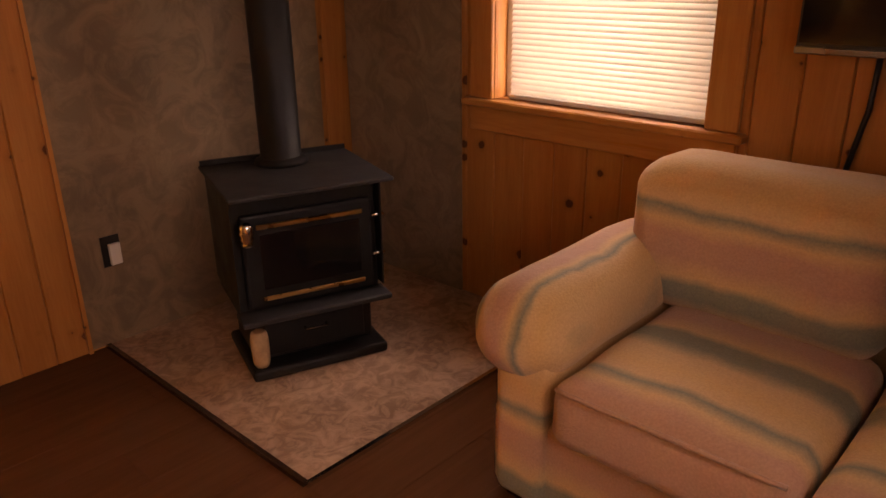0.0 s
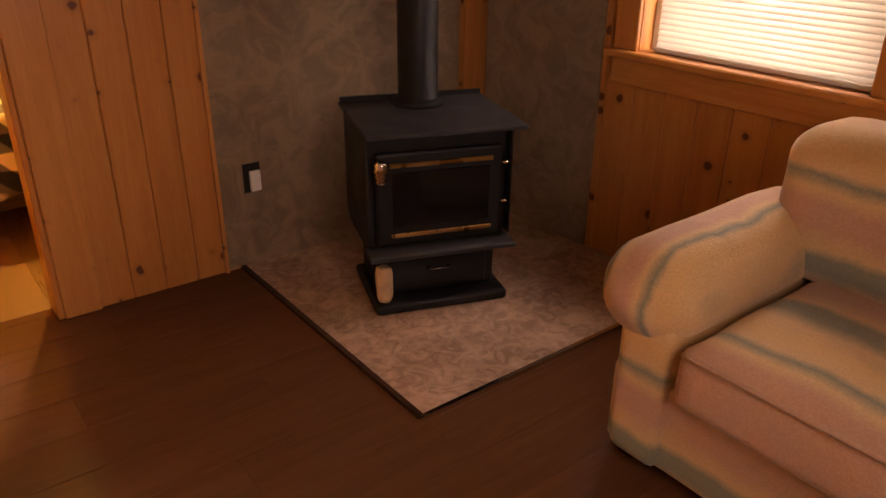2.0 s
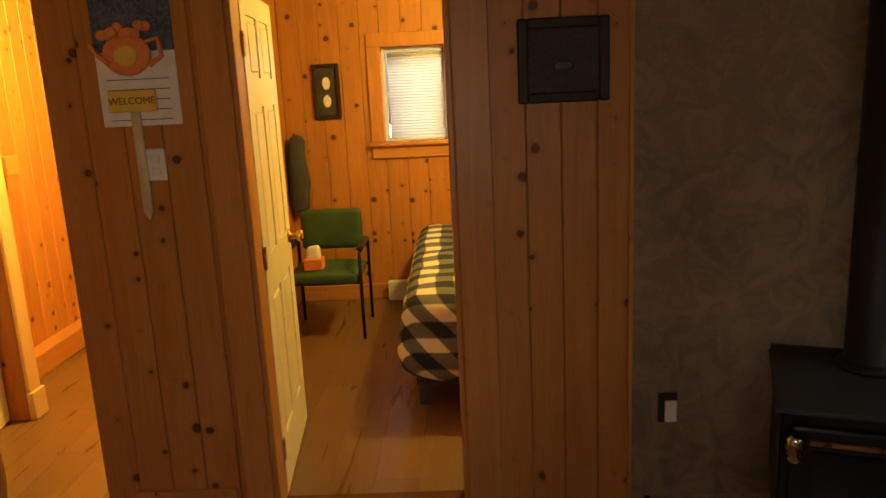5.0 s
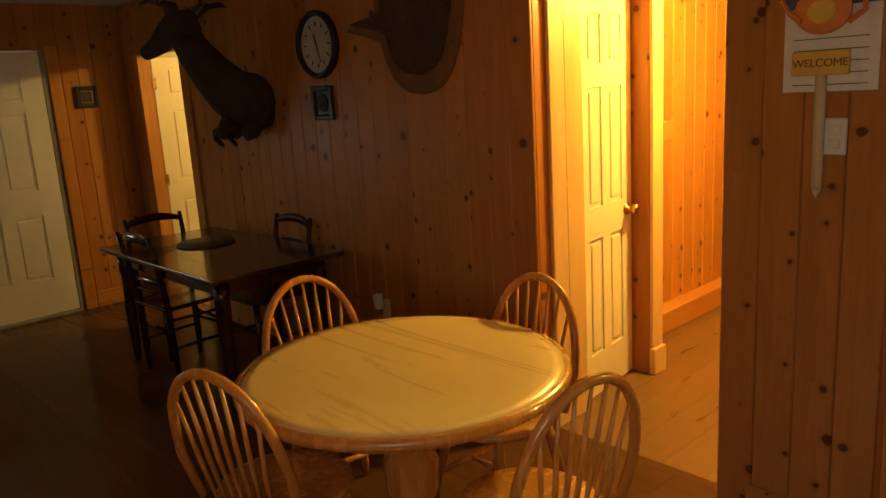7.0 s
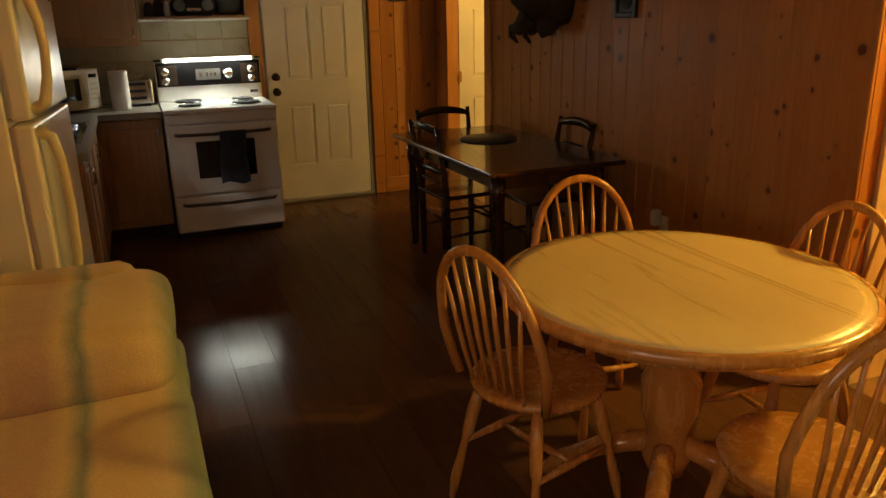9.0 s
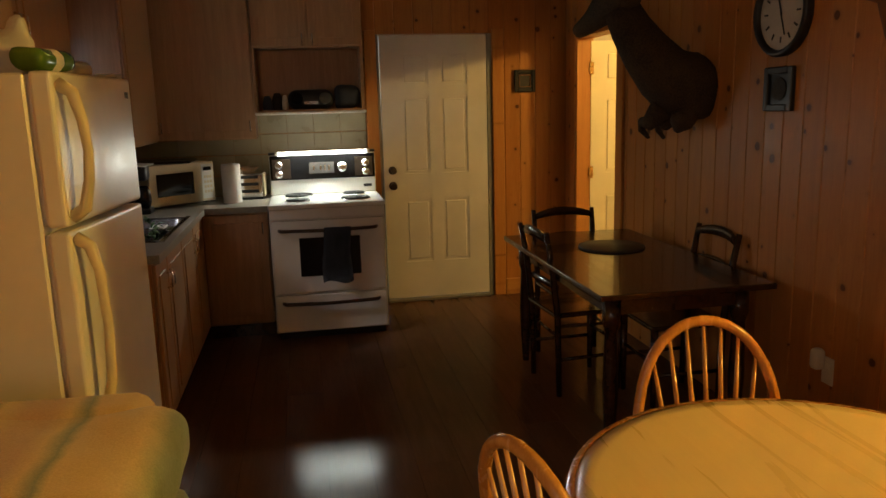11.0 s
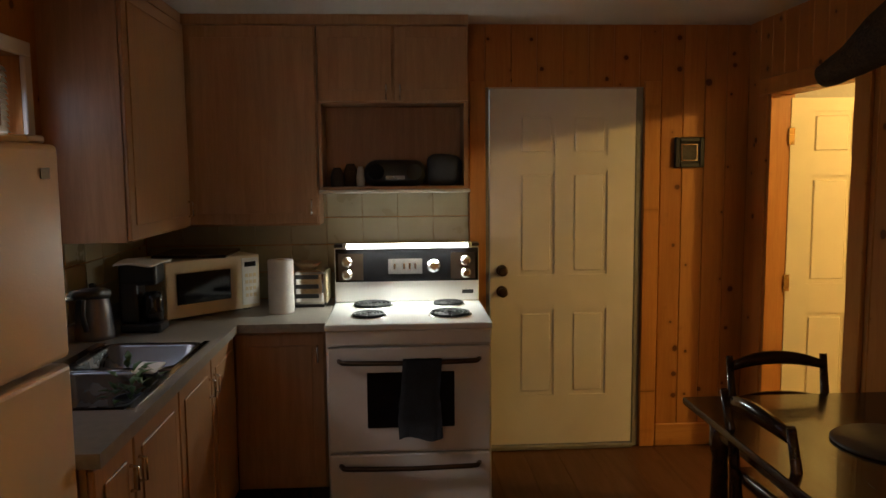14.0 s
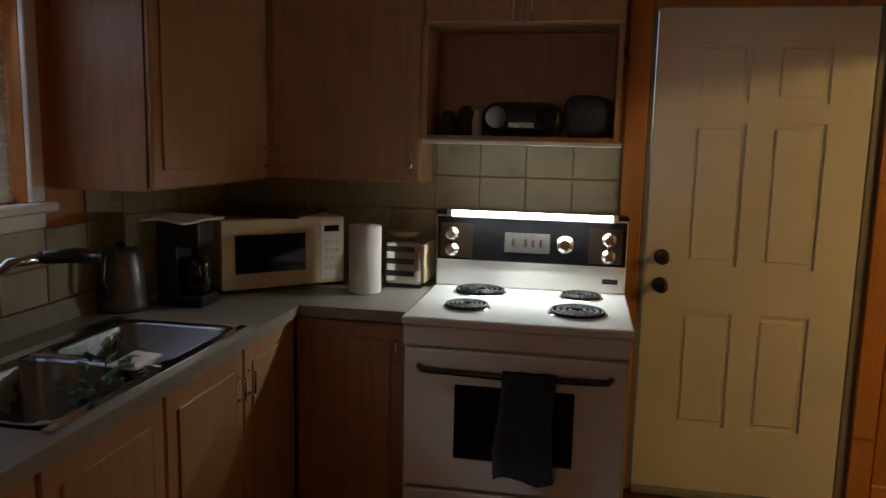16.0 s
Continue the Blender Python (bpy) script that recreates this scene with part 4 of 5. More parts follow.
dt = thing("dark_table", pose(2.235, 1.91, 0), "dark stained rectangular wooden dining table against the wall", "table")
part("tabletop", b_(-0.76, 0.76, -0.40, 0.40, 0.725, 0.752, bevel=0.006, seg=2), dark_wood, dt)
part("apron", b_(-0.66, 0.66, -0.32, 0.32, 0.64, 0.725), dark_wood, dt)
for x in (-0.64, 0.64):
    for y in (-0.30, 0.30):
        part("leg", tube(bmesh.new(), [(x, y, 0.70), (x, y, 0.60), (x, y, 0.56), (x, y, 0.3), (x, y, 0.06), (x, y, 0)], [0.04, 0.04, 0.028, 0.036, 0.024, 0.02], 12), dark_wood, dt)
pm = thing("place_mat", pose(2.02, 1.97, 0.752), "flat round dark place mat on the dark table", "place mat")
part("mat", lathe(bmesh.new(), [(0.0, 0), (0.17, 0), (0.178, 0.006), (0.17, 0.012), (0.0, 0.012)], seg=36), surface("grey_slate", (0.06, 0.055, 0.055), 0.5), pm)


def ladder_chair(m):
    c = thing("dark_dining_chair", m, "dark wooden ladder-back chair with a curved top rail", "chair", "dark dining chairs")
    part("seat", b_(-0.20, 0.20, -0.20, 0.20, 0.43, 0.455, bevel=0.01, seg=2), dark_wood, c)
    for x in (-0.185, 0.185):
        part("post", tube(bmesh.new(), [(x, -0.17, 0), (x, -0.18, 0.44), (x, -0.21, 0.70), (x * 1.02, -0.245, 0.885)], [0.016, 0.019, 0.018, 0.014], 8), dark_wood, c)
        part("leg", tube(bmesh.new(), [(x * 0.95, 0.175, 0), (x * 0.95, 0.175, 0.43)], [0.014, 0.02], 8), dark_wood, c)
        part("stretcher", tube(bmesh.new(), [(x * 0.95, 0.175, 0.2), (x, -0.175, 0.2)], 0.01, 8), dark_wood, c)
    part("front_stretcher", tube(bmesh.new(), [(-0.17, 0.175, 0.26), (0.17, 0.175, 0.26)], 0.01, 8), dark_wood, c)
    for z, h, k in ((0.83, 0.055, 0.035), (0.70, 0.04, 0.02), (0.58, 0.04, 0.015)):
        rings = []
        for i in range(9):
            u = -1 + i / 4
            y = -0.15 - 0.21 * (z - 0.44) - 0.02 * (1 - u * u)
            lift = k * (1 - u * u)
            rings.append([(0.18 * u, y - 0.009, z + lift * 0.5), (0.18 * u, y + 0.009, z + lift * 0.5), (0.18 * u, y + 0.009, z + h * 0.6 + lift), (0.18 * u, y - 0.009, z + h * 0.6 + lift)])
        part("ladder_rail", ring_skin(bmesh.new(), rings), dark_wood, c)
    return c


lc = ladder_chair(pose(1.635, 1.915, 0, 0, 0, -90))
copy_thing(lc, pose(2.0, 1.77, 0, 0, 0, 4))
copy_thing(lc, pose(2.36, 2.155, 0, 0, 0, 180))

# ---- kitchen ----
KNOB_HANDLE = chrome


def bar_handle(parent, x, y, z, axis="x", tall=0.075):
    """A small arched upright pull on a face; axis is the way the face looks."""
    n = Vector((0.022, 0, 0)) if axis == "x" else Vector((0, 0.022, 0))
    p = Vector((x, y, z))
    u = Vector((0, 0, tall / 2))
    return part("handle", tube(bmesh.new(), [p - u, p - u * 0.9 + n, p + u * 0.9 + n, p + u], [0.006, 0.005, 0.005, 0.006], 8), KNOB_HANDLE, parent, "small bright metal pull")


def cabinet(name, x0, x1, y0, y1, z0, z1, face, doors, label, handle_z, handle_at=0, toe=0.0, group="kitchen cabinets", drawer=0.0):
    """face '+x' or '+y' is the door side."""
    c = thing(name, pose(0, 0, 0), label, "cabinet", group)
    if toe and face == "+y":
        part("body", b_(x0, x1, y0, y1, z0, 0.735), birch, c)
        part("front_rail", b_(x0, x1, y1 - 0.018, y1, 0.735, z1), birch, c)
    else:
        part("body", b_(x0, x1, y0, y1, z0, z1), birch, c)
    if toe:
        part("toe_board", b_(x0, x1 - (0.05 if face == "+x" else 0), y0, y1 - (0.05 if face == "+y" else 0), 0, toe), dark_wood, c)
    a0, a1 = (y0, y1) if face == "+x" else (x0, x1)
    w = (a1 - a0) / doors
    for i in range(doors):
        u0, u1 = a0 + i * w + 0.006, a0 + (i + 1) * w - 0.006
        if face == "+x":
            d = part("door", b_(x1, x1 + 0.018, u0, u1, z0 + 0.008, z1 - 0.008, bevel=0.004), birch, c)
            part("raised_field", b_(x1 + 0.0185, x1 + 0.023, u0 + 0.055, u1 - 0.055, z0 + 0.065, z1 - 0.065, bevel=0.004), birch, d)
        else:
            d = part("door", b_(u0, u1, y1, y1 + 0.018, z0 + 0.008, z1 - 0.008, bevel=0.004), birch, c)
            part("raised_field", b_(u0 + 0.055, u1 - 0.055, y1 + 0.0185, y1 + 0.023, z0 + 0.065, z1 - 0.065, bevel=0.004), birch, d)
        side = (i + handle_at) % 2
        hu = u1 - 0.03 if side == 0 else u0 + 0.03
        if face == "+x":
            bar_handle(d, x1 + 0.018, hu, handle_z, "x")
        else:
            bar_handle(d, hu, y1 + 0.018, handle_z, "y")
    return c


# wall units
cabinet("wall_cabinet", 0.0, 0.235, -0.66, 0.03, 1.335, CZ - 0.05, "+x", 1, "oak wall cabinet with one wide door beside the range", 1.43)
cabinet("wall_cabinet", 0.26, 1.128, SY, -0.642, 1.335, CZ - 0.05, "+y", 1, "oak wall cabinet with a bright side panel by the window", 1.43, 1)
cabinet("wall_cabinet", 0.0, 0.235, 0.035, 0.815, 1.965, CZ - 0.05, "+x", 2, "short oak wall cabinet above the open shelf", 2.02)
cabinet("wall_cabinet", 1.96, 3.26, SY, -0.69, 1.74, CZ - 0.03, "+y", 2, "oak wall cabinet above the fridge", 1.88)
boxes("trim_cabinets", birch, "oak filler boards along the ceiling", "trim", (0.0, 0.25, -0.66, 0.815, CZ - 0.05, CZ), (0.26, 1.135, SY, -0.635, CZ - 0.05, CZ))
ns = thing("open_shelf", pose(0, 0, 0), "open oak niche shelf above the range", "shelf", "kitchen cabinets")
part("side_board", b_(0.0, 0.25, 0.034, 0.052, 1.52, 1.962), birch, ns)
part("side_board", b_(0.0, 0.25, 0.79, 0.812, 1.52, 1.962), birch, ns)
part("back_board", b_(0.0, 0.012, 0.053, 0.789, 1.545, 1.962), birch, ns)
part("shelf_board", b_(0.0, 0.26, 0.034, 0.822, 1.50, 1.519, bevel=0.003), white_plastic, ns)
part("inner_board", b_(0.013, 0.25, 0.053, 0.789, 1.5195, 1.535), birch, ns)

# base units and worktop
cabinet("base_cabinet", 0.0, 0.68, -0.335, 0.09, 0.10, 0.868, "+x", 1, "oak base cabinet in the corner beside the range", 0.76, 0, 0.10)
for i, (a, b) in enumerate(((0.70, 1.13), (1.13, 1.58), (1.58, 2.03), (2.03, 2.315))):
    cabinet("base_cabinet", a, b, SY, -0.35, 0.10, 0.868, "+y", 1, "oak base cabinet under the worktop", 0.74, i % 2, 0.10)
wt = thing("worktop", pose(0, 0, 0), "grey-beige laminate worktop round the corner", "worktop")
for b in ((0.0, 1.08, SY, -0.31), (1.96, 2.32, SY, -0.31), (1.08, 1.96, SY, -0.80), (1.08, 1.96, -0.36, -0.31), (0.0, 0.72, -0.31, 0.098)):
    part("slab", b_(*b, 0.87, 0.91), laminate_top, wt)
boxes("trim_backsplash", laminate_top, "upstand along the worktop", "trim", (0.0, 2.29, SY, SY + 0.018, 0.911, 0.98))

sk = thing("kitchen_sink", pose(0, 0, 0), "stainless double-bowl kitchen sink", "sink")
for x0, x1 in ((1.085, 1.50), (1.52, 1.955)):
    bw = bmesh.new()
    rings = []
    for k, z in ((0.0, 0.916), (0.012, 0.916), (0.022, 0.905), (0.035, 0.76), (0.07, 0.745)):
        r = 0.05
        pts = []
        for cx, cy, a0 in ((x1 - k - r, -0.365 - k - r, 0), (x0 + k + r, -0.365 - k - r, 90), (x0 + k + r, -0.765 + k + r, 180), (x1 - k - r, -0.765 + k + r, 270)):
            for j in range(5):
                a = radians(a0 + j * 22.5)
                pts.append((cx + r * math.cos(a), cy + r * math.sin(a), z))
        rings.append(pts)
    ring_skin(bw, rings, False)
    bw.faces.new([v for v in bw.verts][-20:])
    part("bowl", bw, steel, sk)
    part("drain", lathe(bmesh.new(), [(0.0, 0.0), (0.04, 0.0), (0.045, 0.004), (0.0, 0.004)], ((x0 + x1) / 2, -0.565, 0.746), 18), chrome, sk)
part("rim", b_(1.07, 1.97, -0.372, -0.345, 0.911, 0.917, bevel=0.002), chrome, sk)
part("rim", b_(1.07, 1.97, -0.81, -0.768, 0.911, 0.917, bevel=0.002), chrome, sk)
part("rim", b_(1.497, 1.523, -0.768, -0.372, 0.911, 0.9165, bevel=0.002), chrome, sk)
fc = thing("faucet", pose(1.70, -0.79, 0.917), "chrome arched faucet with a black sprayer head", "faucet")
part("spout", tube(bmesh.new(), [(0, 0, 0), (0, 0, 0.10), (-0.02, 0.02, 0.20), (-0.09, 0.06, 0.265), (-0.17, 0.10, 0.27)], [0.02, 0.016, 0.014, 0.014, 0.014], 12), chrome, fc)
part("sprayer", tube(bmesh.new(), [(-0.16, 0.095, 0.272), (-0.24, 0.14, 0.268), (-0.29, 0.17, 0.258)], [0.017, 0.022, 0.018], 12), black_plastic, fc)
part("lever", tube(bmesh.new(), [(0.05, 0, 0), (0.05, 0, 0.05), (0.09, 0.02, 0.085)], [0.014, 0.011, 0.007], 8), chrome, fc)
hb = thing("potted_herb", pose(1.62, -0.48, 0.747), "small leafy green herb in a dark pot standing in the sink", "plant")
part("pot", lathe(bmesh.new(), [(0.0, 0), (0.045, 0), (0.06, 0.10), (0.052, 0.10), (0.045, 0.09), (0.0, 0.09)], seg=18), black_plastic, hb)
random.seed(12)
for i in range(34):
    a, r, z = random.uniform(0, 6.28), random.uniform(0.01, 0.085), random.uniform(0.10, 0.22)
    lf = part("leaf", ring_skin(bmesh.new(), [[(-0.002, 0, 0), (0.002, 0, 0), (0.002, 0, 0.001), (-0.002, 0, 0.001)], [(-0.013, 0.02, 0.006), (0.013, 0.02, 0.006), (0.013, 0.02, 0.007), (-0.013, 0.02, 0.007)], [(-0.002, 0.045, 0), (0.002, 0.045, 0), (0.002, 0.045, 0.001), (-0.002, 0.045, 0.001)]]), leaf_green, hb)
    lf.matrix_basis = pose(r * math.cos(a), r * math.sin(a), z, random.uniform(-30, 50), 0, math.degrees(a) - 90)
sc = solid("dish_cloth", cushion(bmesh.new(), 1.44, 1.56, -0.50, -0.42, 0.918, 0.928, 0.004, 0.003, 8, 0.012), paper, "crumpled pale cloth over the sink divider", "cloth")

# range
rg = thing("kitchen_range", pose(0.145, 0.105, 0), "white electric coil range with a black control panel, tube light on", "range")
part("body", b_(0.02, 0.655, 0.0, 0.76, 0.05, 0.895, bevel=0.004), enamel, rg)
part("kick_panel", b_(0.05, 0.62, 0.02, 0.74, 0.0, 0.05), black_plastic, rg)
ct = part("cooktop", b_(0.0, 0.70, -0.004, 0.764, 0.895, 0.925, bevel=0.008, seg=2), enamel, rg)
for cx, cy, r in ((0.22, 0.20, 0.095), (0.50, 0.19, 0.075), (0.22, 0.59, 0.075), (0.50, 0.58, 0.095)):
    bn = part("drip_bowl", lathe(bmesh.new(), [(r + 0.012, 0.0), (r + 0.008, 0.005), (r, 0.003), (r * 0.3, 0.001), (0.0, 0.001)], (cx, cy, 0.9255), 28), chrome, ct)
    for k in range(4):
        rr = r * (0.95 - 0.22 * k)
        part("coil_ring", tube(bmesh.new(), [(cx + rr * math.cos(a), cy + rr * math.sin(a), 0.936) for a in (2 * math.pi * j / 28 for j in range(29))], 0.0065, 6), black_iron, bn, "dark coil element")
part("oven_door", b_(0.656, 0.69, 0.008, 0.752, 0.325, 0.815, bevel=0.008, seg=2), enamel, rg)
od = part("oven_front", b_(0.656, 0.688, 0.002, 0.758, 0.825, 0.893, bevel=0.005), enamel, rg)
part("oven_window", b_(0.6905, 0.694, 0.185, 0.585, 0.44, 0.70, bevel=0.003), black_gloss, rg)
part("drawer", b_(0.656, 0.688, 0.008, 0.752, 0.06, 0.312, bevel=0.006), enamel, rg)
for z in (0.755, 0.262):
    part("bar_handle", tube(bmesh.new(), [(0.688, 0.06, z), (0.722, 0.075, z), (0.728, 0.10, z), (0.728, 0.38, z - 0.006), (0.728, 0.66, z), (0.722, 0.685, z), (0.688, 0.70, z)], 0.0115, 10), bronze, rg, "dark bar handle with brass ends")
bg = part("backguard", b_(0.03, 0.115, 0.0, 0.76, 0.926, 1.215, bevel=0.006), enamel, rg)
part("control_panel", b_(0.1155, 0.122, 0.004, 0.756, 1.035, 1.21, bevel=0.003), black_gloss, bg)
part("top_cap", b_(0.02, 0.105, -0.004, 0.764, 1.216, 1.232, bevel=0.004), black_plastic, bg)
part("brown_band", b_(0.1225, 0.124, 0.02, 0.15, 1.045, 1.185), bronze, bg)
part("brown_band", b_(0.1225, 0.124, 0.61, 0.74, 1.045, 1.185), bronze, bg)
part("clock_face", b_(0.1225, 0.125, 0.28, 0.46, 1.075, 1.155, bevel=0.001), art_grey, bg)
for y, z, r in ((0.065, 1.14, 0.024), (0.065, 1.075, 0.024), (0.69, 1.14, 0.024), (0.69, 1.075, 0.024), (0.52, 1.115, 0.030)):
    part("dial_knob", tube(bmesh.new(), [(0.122, y, z), (0.126, y, z), (0.127, y, z), (0.146, y, z), (0.148, y, z)], [r * 1.2, r * 1.2, r, r * 0.85, r * 0.6], 18), chrome, bg)
part("maker_plate", b_(0.1155, 0.118, 0.67, 0.73, 0.965, 0.985), black_plastic, bg)
for y in (0.31, 0.36, 0.39, 0.42):
    part("digit_bar", b_(0.1255, 0.1262, y, y + 0.008, 1.10, 1.13), chrome, bg)
part("light_tube", tube(bmesh.new(), [(0.124, 0.06, 1.225), (0.124, 0.70, 1.225)], 0.012, 12), tube_glow, bg, "lit fluorescent tube")
for y in (0.045, 0.70):
    part("tube_socket", b_(0.108, 0.14, y, y + 0.02, 1.211, 1.24, bevel=0.003), white_plastic, bg)
tw = thing("dish_towel", pose(0.145, 0.105, 0), "dark grey towel hung over the oven handle", "towel")
tb = bmesh.new()
rows = []
for side, zs in ((0.016, (0.40, 0.50, 0.60, 0.70, 0.755)), (-0.013, (0.755, 0.68, 0.60, 0.54))):
    for z in zs:
        rows.append([(0.728 + side + 0.004 * math.sin(u * 1.9 + z * 7), 0.345 + 0.022 * u + 0.01 * math.sin(z * 9) + (0.012 if z < 0.55 else 0) * (u - 4) / 4, z + (0.012 if z == 0.755 else 0.012 * math.sin(u * 0.8) if z in (0.40, 0.54) else 0)) for u in range(9)])
grid = [[tb.verts.new(p) for p in r] for r in rows]
for a, b in zip(grid, grid[1:]):
    for i in range(8):
        tb.faces.new((a[i], a[i + 1], b[i + 1], b[i])).smooth = True
bmesh.ops.solidify(tb, geom=tb.faces[:], thickness=0.005)
part("cloth", tb, dark_cloth, tw)

# small kitchen things
mw = thing("microwave", pose(0.345, -0.58, 0.911, 0, 0, 43), "almond microwave oven set across the corner, dark window", "microwave")
part("case", b_(-0.17, 0.15, -0.255, 0.255, 0.012, 0.285, bevel=0.008), cream_plastic, mw)
part("front", b_(0.1505, 0.17, -0.255, 0.255, 0.012, 0.285, bevel=0.005), cream_plastic, mw)
part("door_window", b_(0.1705, 0.174, -0.20, 0.085, 0.075, 0.225, bevel=0.002), black_gloss, mw)
part("keypad", b_(0.1705, 0.173, 0.15, 0.245, 0.03, 0.27, bevel=0.002), white_plastic, mw)
part("display", b_(0.1735, 0.1745, 0.165, 0.23, 0.225, 0.25), black_gloss, mw)
for i in range(4):
    for j in range(3):
        part("key", b_(0.1735, 0.1748, 0.167 + j * 0.023, 0.183 + j * 0.023, 0.07 + i * 0.034, 0.088 + i * 0.034), cream_plastic, mw)
for x in (-0.14, 0.12):
    for y in (-0.2, 0.2):
        part("foot", b_(x - 0.015, x + 0.015, y - 0.015, y + 0.015, 0.0, 0.012), black_plastic, mw)
solid("cutting_board", b_(0.16, 0.50, -0.76, -0.40, 1.198, 1.214, bevel=0.005), dark_wood, "wooden cutting board lying on the microwave", "cutting board")
pt = thing("paper_towel_roll", pose(0.42, -0.15, 0.911), "upright roll of white paper towel", "paper towel")
part("roll", lathe(bmesh.new(), [(0.02, 0.0), (0.062, 0.0), (0.064, 0.004), (0.064, 0.262), (0.062, 0.266), (0.02, 0.266)], seg=28), paper, pt)
part("core", lathe(bmesh.new(), [(0.016, 0.262), (0.02, 0.262), (0.02, 0.268), (0.016, 0.268)], seg=18), log_mat, pt)
to = thing("toaster_oven", pose(0.20, -0.03, 0.911), "small chrome and black toaster beside the range", "toaster")
part("case", b_(-0.12, 0.11, -0.075, 0.085, 0.015, 0.19, bevel=0.015, seg=2), chrome, to)
for z in (0.05, 0.10, 0.15):
    part("slot_band", b_(0.1105, 0.114, -0.065, 0.055, z, z + 0.022), black_plastic, to)
part("end_cap", b_(-0.10, 0.10, 0.0855, 0.10, 0.02, 0.18, bevel=0.006), cream_plastic, to, "yellowed end panel")
part("foot", b_(-0.10, 0.10, -0.07, 0.08, 0.0, 0.015), black_plastic, to)
bo = thing("bowl", pose(0.17, -0.05, 1.102), "shallow tan bowl on the toaster", "bowl")
part("shell", lathe(bmesh.new(), [(0.0, 0.0), (0.04, 0.0), (0.08, 0.03), (0.075, 0.032), (0.036, 0.006), (0.0, 0.006)], seg=22), log_mat, bo)
kt = thing("electric_kettle", pose(0.95, -0.86, 0.911), "brushed steel electric kettle with a black handle", "kettle")
part("body", lathe(bmesh.new(), [(0.0, 0.0), (0.078, 0.0), (0.08, 0.02), (0.072, 0.12), (0.058, 0.20), (0.05, 0.215), (0.0, 0.22)], seg=26), surface("dull_kettle_metal", (0.17, 0.16, 0.17), 0.38, 0.6, 0.1, 8, 0.0), kt)
part("kettle_handle", tube(bmesh.new(), [(0.05, 0.0, 0.20), (0.10, 0.0, 0.20), (0.115, 0, 0.12), (0.085, 0, 0.05)], 0.012, 8), black_plastic, kt)
part("lid_knob", ball(bmesh.new(), (0, 0, 0.228), 0.016, 0.016, 0.012), black_plastic, kt)
cm = thing("coffee_maker", pose(0.80, -0.70, 0.911) @ Matrix.Diagonal((0.72, 0.8, 1, 1)), "tall black coffee maker", "coffee maker")
part("base", b_(-0.085, 0.085, -0.11, 0.11, 0.0, 0.04, bevel=0.01, seg=2), black_plastic, cm)
part("tower", b_(-0.08, 0.08, -0.11, -0.01, 0.04, 0.27, bevel=0.015, seg=2), black_plastic, cm)
part("brew_head", b_(-0.085, 0.085, -0.11, 0.10, 0.21, 0.31, bevel=0.02, seg=2), black_plastic, cm)
part("carafe", lathe(bmesh.new(), [(0.0, 0.042), (0.05, 0.042), (0.062, 0.08), (0.055, 0.15), (0.04, 0.175), (0.0, 0.178)], (0, 0.05, 0), 22), black_gloss, cm)
lf = solid("paper_sheet", cushion(bmesh.new(), 0.72, 1.0, -0.76, -0.60, 1.222, 1.232, 0.004, 0.004, 9, 0.02), paper, "crumpled white paper lying on the coffee maker", "paper")
bb = thing("boombox", pose(0.155, 0.43, 1.535), "rounded black portable stereo on the open shelf", "stereo")
part("shell", cushion(bmesh.new(), -0.08, 0.08, -0.165, 0.165, 0.0, 0.135, 0.06, 0.004, 8), black_plastic, bb)
part("display", b_(0.076, 0.082, -0.05, 0.05, 0.035, 0.055, bevel=0.001), steel, bb)
for y in (-0.10, 0.10):
    part("speaker", tube(bmesh.new(), [(0.07, y, 0.075), (0.083, y, 0.075)], 0.042, 20), black_gloss, bb)
cl = thing("black_bag", pose(0.15, 0.69, 1.535), "dark lumpy bag on the open shelf", "bag")
part("bag", cushion(bmesh.new(), -0.08, 0.08, -0.09, 0.09, 0.0, 0.16, 0.045, 0.0, 8, 0.02), dark_cloth, cl)
for x, y, w, h, mt, lb in ((0.14, 0.12, 0.035, 0.10, dark_cloth, "dark small jar on the open shelf"), (0.12, 0.19, 0.04, 0.12, fur, "brown woven basket ornament on the open shelf"), (0.15, 0.245, 0.022, 0.105, white_plastic, "pale small bottle on the open shelf")):
    j = thing("shelf_jar", pose(x, y, 1.535), lb, "jar")
    part("jar_body", lathe(bmesh.new(), [(0.0, 0), (w, 0), (w * 1.05, h * 0.5), (w * 0.8, h * 0.8), (w * 0.5, h), (0.0, h)], seg=16), mt, j)

